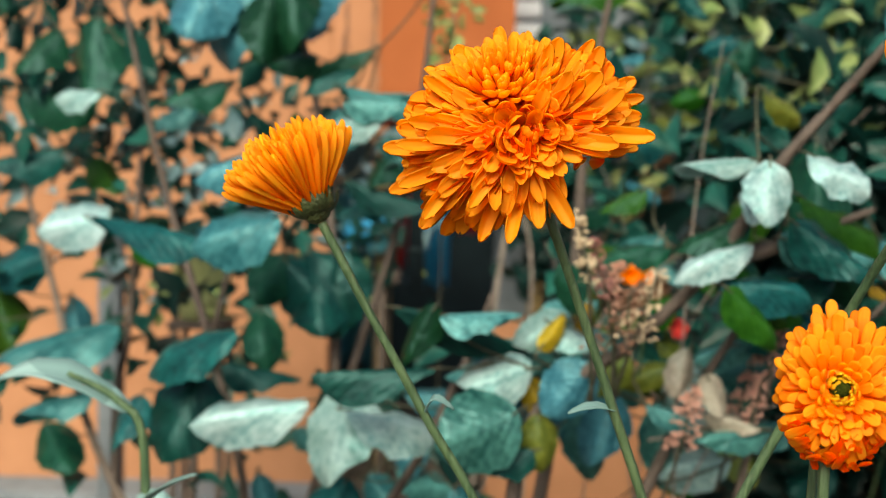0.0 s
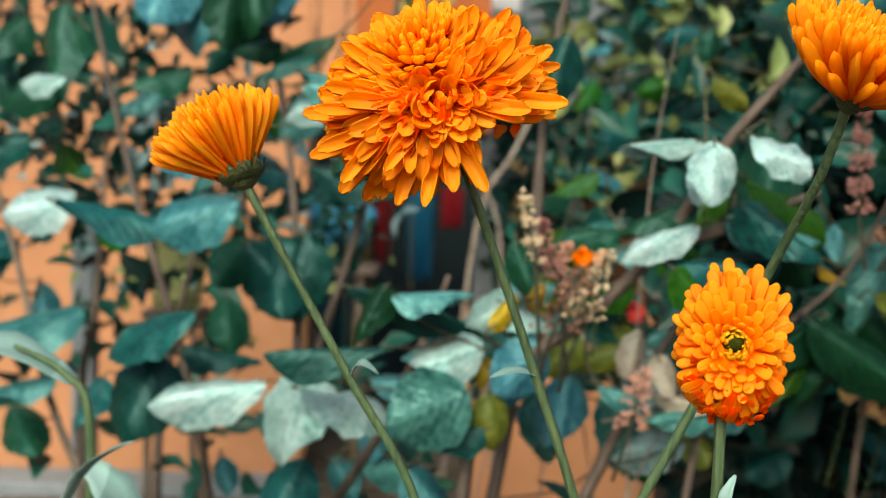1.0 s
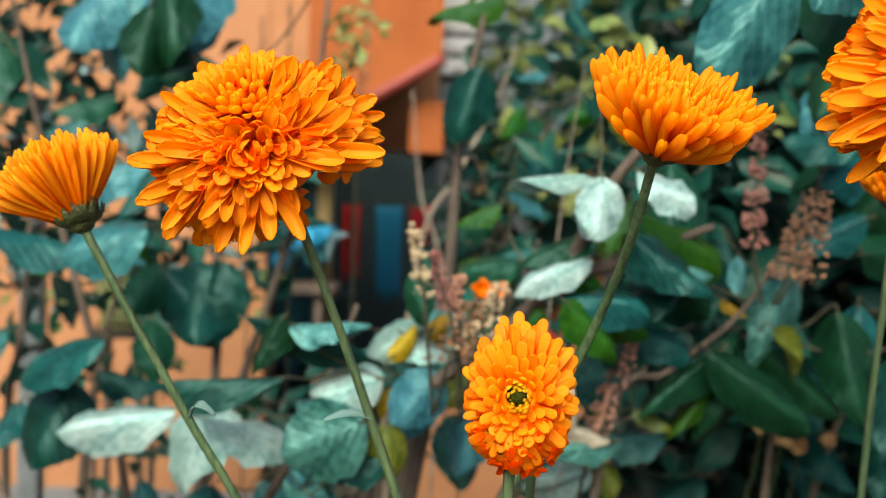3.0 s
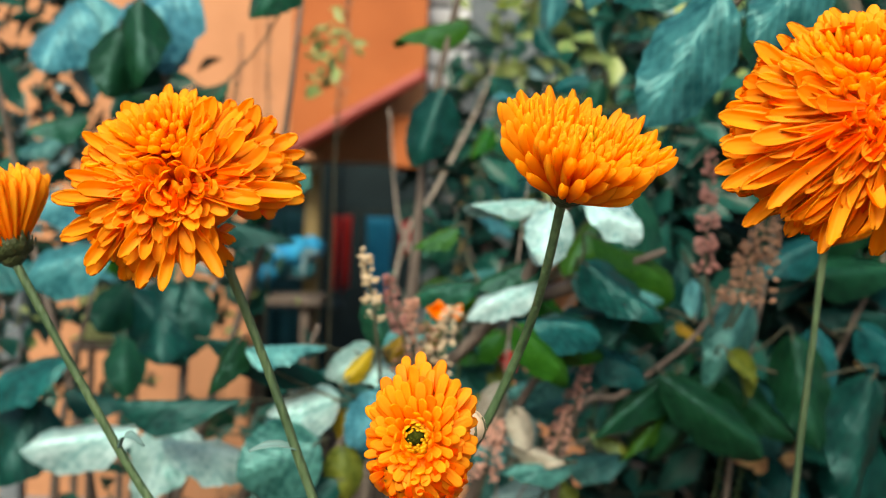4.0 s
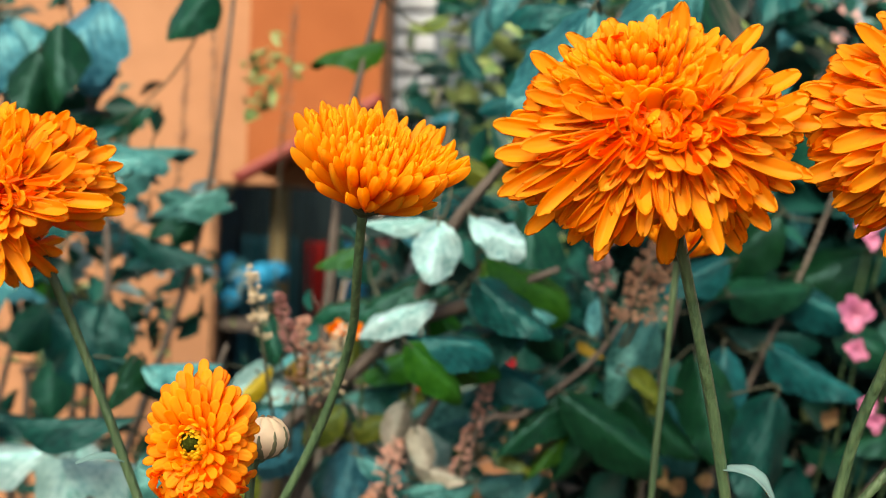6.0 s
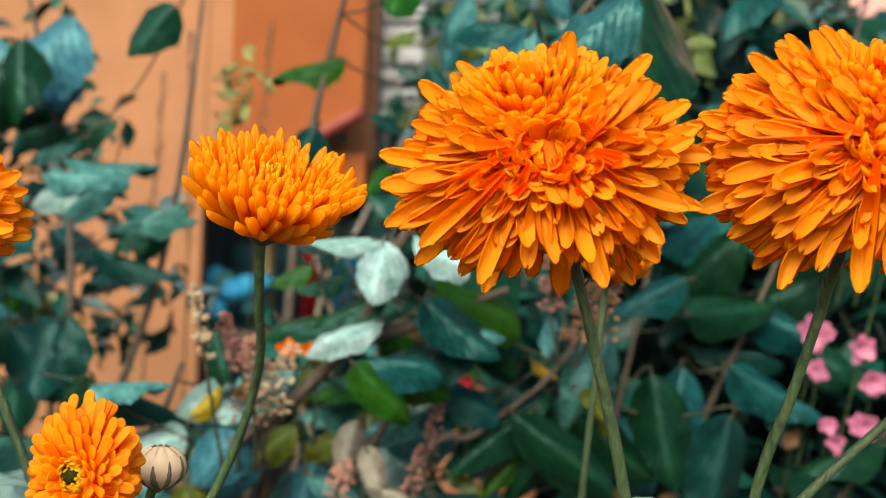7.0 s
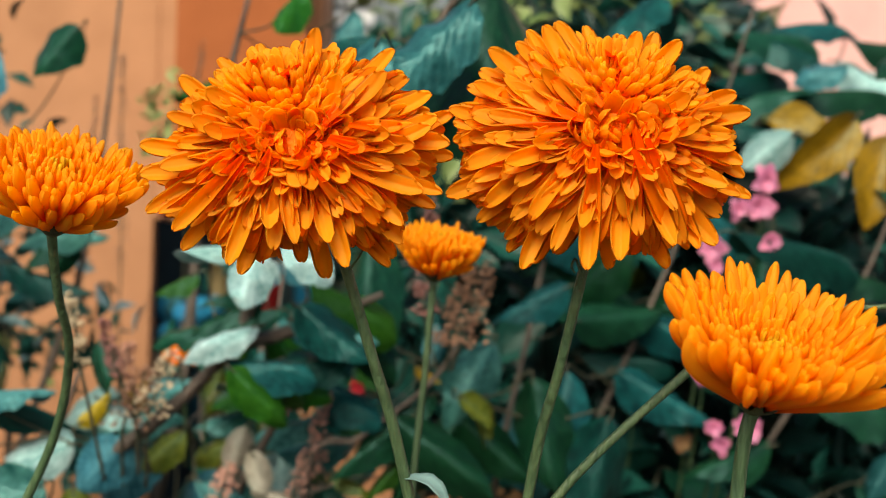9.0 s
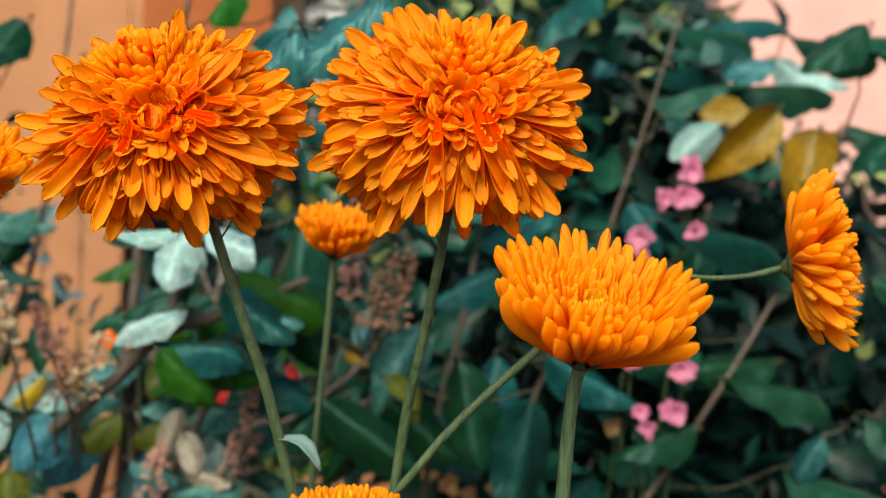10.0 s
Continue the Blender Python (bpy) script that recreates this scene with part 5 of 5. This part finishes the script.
# dried spikes of the basil
spike("cream dried basil spike on a thin stalk", [(0.100, 0.732, 0.350), (0.091, 0.692, 0.445), (0.087, 0.692, 0.470), (0.081, 0.692, 0.496)], 0.0062, 0.0058, SEED_CREAM, 1, True)
spike("pinkish dried basil spike", [(0.125, 0.772, 0.350), (0.110, 0.732, 0.430), (0.102, 0.727, 0.452), (0.098, 0.722, 0.475)], 0.007, 0.0060, SEED, 2)
spike("pinkish dried basil spike leaning aside", [(0.118, 0.762, 0.350), (0.118, 0.742, 0.415), (0.112, 0.732, 0.440), (0.118, 0.727, 0.458)], 0.007, 0.0060, SEED, 3)
spike("pale pink dried basil spike leaning to the light", [(0.229, 0.876, 0.251), (0.241, 0.857, 0.325), (0.251, 0.857, 0.361), (0.266, 0.857, 0.404)], 0.0085, 0.0065, SEED, 4, True)
spike("thin dried basil spike with spaced whorls", [(0.354, 0.770, 0.440), (0.344, 0.760, 0.486), (0.345, 0.763, 0.530), (0.347, 0.768, 0.576)], 0.0085, 0.0075, SEED, 5, True)
spike("dense brown dried basil spike", [(0.366, 0.765, 0.440), (0.373, 0.750, 0.462), (0.381, 0.748, 0.494), (0.389, 0.748, 0.527)], 0.017, 0.0075, SEED_BROWN, 6)
spike("dense brown dried basil spike in the cluster", [(0.362, 0.765, 0.440), (0.366, 0.746, 0.460), (0.371, 0.743, 0.484), (0.374, 0.743, 0.507)], 0.014, 0.0075, SEED_BROWN, 7)
spike("brown withered basil spike low on the branch", [(0.100, 0.780, 0.337), (0.110, 0.742, 0.390), (0.121, 0.737, 0.414), (0.129, 0.737, 0.438)], 0.016, 0.0065, SEED_BROWN, 8)
spike("brown withered basil spike over the branch", [(0.119, 0.780, 0.337), (0.131, 0.737, 0.400), (0.138, 0.737, 0.423), (0.148, 0.737, 0.450)], 0.014, 0.0065, SEED_CREAM, 9)
spike("withered basil spike near the ground leaves", [(0.167, 0.800, 0.261), (0.177, 0.780, 0.309), (0.182, 0.780, 0.337), (0.188, 0.780, 0.358)], 0.012, 0.0065, SEED, 10)

spike("faint pink dried basil spike over the red blossom", [(0.255, 0.819, 0.337), (0.251, 0.800, 0.366), (0.257, 0.800, 0.390), (0.264, 0.800, 0.416)], 0.0065, 0.0060, SEED, 11, density=7)
spike("pink-brown dried basil spike low in the shrub", [(0.234, 0.819, 0.280), (0.237, 0.800, 0.326), (0.241, 0.800, 0.345), (0.246, 0.800, 0.366)], 0.0075, 0.0060, SEED, 12, density=7)
for k, (x, z, top, lean) in enumerate(((-0.172, 0.50, 0.76, 0.010), (-0.112, 0.52, 0.82, -0.006), (-0.025, 0.62, 0.84, 0.012))):
    spike("withered reddish-brown stalk before the house wall", [(x, 1.45, -0.10), (x + lean * 0.3, 1.45, z), (x + lean, 1.45, 0.5 * (z + top)), (x + lean * 1.5, 1.45, top)], 0.0085, 0.0085, SEED_BROWN, 60 + k, False, density=3.2)
# small blossoms
ORANGE_BIT = DISC_PETAL
blossom("small orange marigold on the basil shrub", (0.136, 0.792, 0.4435), 0.0100, ORANGE_BIT, 1, group="small orange blossoms", petals=11)
blossom("small orange marigold bud on the basil shrub", (0.151, 0.798, 0.4425), 0.0075, ORANGE_BIT, 2, group="small orange blossoms", petals=5)
blossom("small red blossom among the leaves", (0.203, 0.934, 0.387), 0.012, RED, 3, group="red blossoms")
blossom("small red blossom by the branch", (0.281, 0.886, 0.411), 0.009, RED, 4, group="red blossoms")
for k, (x, y, z, s) in enumerate(((0.593, 0.905, 0.463, 0.0190), (0.635, 0.905, 0.453, 0.0145), (0.597, 0.905, 0.431, 0.0115), (0.647, 0.905, 0.423, 0.0145), (0.642, 0.905, 0.382, 0.0145), (0.609, 0.905, 0.382, 0.0090), (0.616, 0.905, 0.366, 0.0105), (0.605, 0.905, 0.547, 0.0130), (0.657, 0.905, 0.555, 0.0125), (0.646, 0.905, 0.587, 0.0165), (0.653, 0.905, 0.612, 0.0145), (0.607, 0.905, 0.532, 0.0100), (0.628, 0.905, 0.584, 0.0110))):
    blossom("pink blossom among dark leaves", (x, y, z), s, PINK, 20 + k, petals=9)
for k, (x, y, z, s) in enumerate(((0.430, 0.95, 0.300, 0.016), (0.45, 0.96, 0.288, 0.014), (0.540, 0.95, 0.395, 0.013), (0.590, 0.95, 0.362, 0.013), (0.41, 0.95, 0.31, 0.012), (0.475, 0.95, 0.30, 0.012))):
    blossom("faded tan blossom deep in the shrub", (x, y, z), s * 0.8, TAN, 40 + k, group="faded blossoms", petals=7)


# things by the house
def cloth(label, hang, wide, tall, mat, seed):
    """A hanging cloth with folds, on its own length of line."""
    ob = thing("hanging_cloth", label, "cloth", hang, "washing in the doorway")
    bm = bmesh.new()
    rows = []
    for i in range(13):
        f = i / 12
        rows.append([bm.verts.new((wide * (j / 16 - 0.5) * (1 - 0.25 * f * math.sin(seed)), 0.012 * math.sin(j * 1.1 + seed + f) * (0.4 + f), -tall * f * (1 + 0.05 * math.sin(j * 0.7 + seed)))) for j in range(17)])
    for a, b in zip(rows, rows[1:]):
        for j in range(16):
            bm.faces.new((a[j], a[j + 1], b[j + 1], b[j]))
    ob2 = part("fabric", bm, mat, ob)
    ob2.modifiers.new("thickness", "SOLIDIFY").thickness = 0.002
    part("line", tube(bmesh.new(), [(-wide * 0.7, 0, 0.002), (0, 0, -0.001), (wide * 0.7, 0, 0.002)], [0.0012, 0.0012], 5), TWIG, ob)
    return ob


line = thing("clothesline", "thin clothesline strung across the courtyard", "clothesline", (0.0, 2.950, 0.513))
part("cord", tube(bmesh.new(), [(-0.40, 0.0, 0.012), (0, 0, 0.0015), (0.90, 0.0, 0.02)], [0.0014, 0.0014], 5), TWIG, line)
cloth("red cloth hanging on a line in the courtyard", (-0.158, 2.950, 0.500), 0.056, 0.205, RED, 1.0)
cloth("bright blue cloth hanging on a line in the courtyard", (-0.052, 2.950, 0.500), 0.074, 0.250, BLUE, 2.2)
cloth("red cloth hanging past the shrub", (0.034, 2.950, 0.505), 0.060, 0.110, RED, 0.4)
cloth("dark teal cloth in the courtyard", (-0.300, 3.030, 0.513), 0.150, 0.500, TEAL_CLOTH, 4.0)
pile = thing("cloth_bundle", "bright blue bundled cloths heaped on a stool in the courtyard", "cloth", (-0.205, 2.212, 0.345))
rng = random.Random(8)
for k in range(11):
    bm = bmesh.new()
    bmesh.ops.create_icosphere(bm, subdivisions=3, radius=rng.uniform(0.020, 0.032))
    for v in bm.verts:
        v.co = v.co * (1 + 0.30 * noise.noise(v.co * 60 + Vector((k, 0, 0))) + 0.1 * noise.noise(v.co * 150))
        v.co += Vector((-0.055 + 0.011 * k, 0.02 * math.sin(k * 2.1), 0.020 + 0.075 * abs(math.sin(k * 1.7))))
    part("folded_cloth", bm, BLUE if k % 3 else TEAL_CLOTH, pile)
stand = thing("stool", "dark wooden stool under the bundled cloth", "stool", (-0.205, 2.212, 0))
part("seat", block(bmesh.new(), (-0.09, -0.07, 0.319), (0.09, 0.07, 0.339), 0.004), BARK, stand)
for x in (-0.055, 0.055):
    for y in (-0.045, 0.045):
        part("leg", block(bmesh.new(), (x - 0.008, y - 0.008, -0.12), (x + 0.008, y + 0.008, 0.319), 0.002), BARK, stand)
post = tagged(thing("post", "grey concrete post by the wall", "post", (-0.532, 1.62, 0)), kind="structure")
part("shaft", block(bmesh.new(), (-0.017, -0.017, -0.12), (0.017, 0.017, 0.47), 0.004), GREY, post)
pot = thing("plant_pot", "pale yellow-green plastic pot on a wall ledge", "pot", (-0.40, 1.66, 0))
bm = bmesh.new()
profile = [(0.036, 0.30), (0.044, 0.35), (0.052, 0.415), (0.056, 0.417), (0.056, 0.428), (0.049, 0.428), (0.046, 0.40)]
rings = [[bm.verts.new((r * math.cos(2 * math.pi * k / 24), r * math.sin(2 * math.pi * k / 24), z)) for k in range(24)] for r, z in profile]
for a, b in zip(rings, rings[1:]):
    for k in range(24):
        bm.faces.new((a[k], a[(k + 1) % 24], b[(k + 1) % 24], b[k]))
bm.faces.new(rings[0][::-1])
part("body", bm, PALE_POT, pot)
stool = thing("plant_stand", "slim dark wooden plant stand under the pot", "plant stand", (-0.40, 1.66, 0))
part("top", block(bmesh.new(), (-0.045, -0.045, 0.286), (0.045, 0.045, 0.2995), 0.003), BARK, stool)
for x in (-0.036, 0.036):
    for y in (-0.036, 0.036):
        part("leg", block(bmesh.new(), (x - 0.005, y - 0.005, -0.12), (x + 0.005, y + 0.005, 0.286), 0.001), BARK, stool)
# bare dry stems that rise before the house wall
dry = thing("dry_stems", "bare dry stems standing before the house wall", "dry plant", (-0.20, 1.35, 0))
rng = random.Random(5)
for k in range(8):
    x, h = rng.uniform(0.18, 0.46), rng.uniform(0.42, 0.66)
    y, s = rng.uniform(-0.48, -0.30), rng.uniform(-0.10, 0.16)
    part("pale_twig", tube(bmesh.new(), [(x, y, -0.01), (x + s * 0.3, y, h * 0.5), (x + s, y + 0.02, h * 0.8), (x + s * 1.7, y, h)], [0.0015, 0.0012, 0.0008, 0.0004], 5, 0.3), PALE_TWIG, dry)
part("pale_twig", tube(bmesh.new(), [Vector(p) - dry.location for p in ((0.1558, 0.8500, 0.3626), (0.1804, 0.8500, 0.3412), (0.1977, 0.8500, 0.3245), (0.2415, 0.8500, 0.3228), (0.2898, 0.8500, 0.3382), (0.3118, 0.8500, 0.3337))], [0.0016, 0.0014, 0.0008], 5, 0.3), PALE_TWIG, dry)
part("pale_twig", tube(bmesh.new(), [Vector(p) - dry.location for p in ((0.1643, 0.8500, 0.2997), (0.2030, 0.8500, 0.3052), (0.2273, 0.8500, 0.3007))], [0.0016, 0.0014, 0.0008], 5, 0.3), PALE_TWIG, dry)
part("pale_twig", tube(bmesh.new(), [Vector(p) - dry.location for p in ((0.1449, 0.8500, 0.3742), (0.1551, 0.8500, 0.3527), (0.1725, 0.8500, 0.3338))], [0.0016, 0.0014, 0.0008], 5, 0.3), PALE_TWIG, dry)
part("pale_twig", tube(bmesh.new(), [Vector(p) - dry.location for p in ((0.02, 1.5, 0.0), (0.067, 1.5, 0.4376), (0.117, 1.5, 0.5493), (0.171, 1.5, 0.6606), (0.20, 1.5, 0.74))], [0.0035, 0.0032, 0.0024, 0.0012], 6, 0.3), PALE_TWIG, dry)
part("pale_twig", tube(bmesh.new(), [Vector(p) - dry.location for p in ((0.09, 1.4, 0.0), (0.10, 1.4, 0.40), (0.07, 1.4, 0.52), (0.055, 1.4, 0.66))], [0.0025, 0.0022, 0.0010], 6, 0.3), PALE_TWIG, dry)
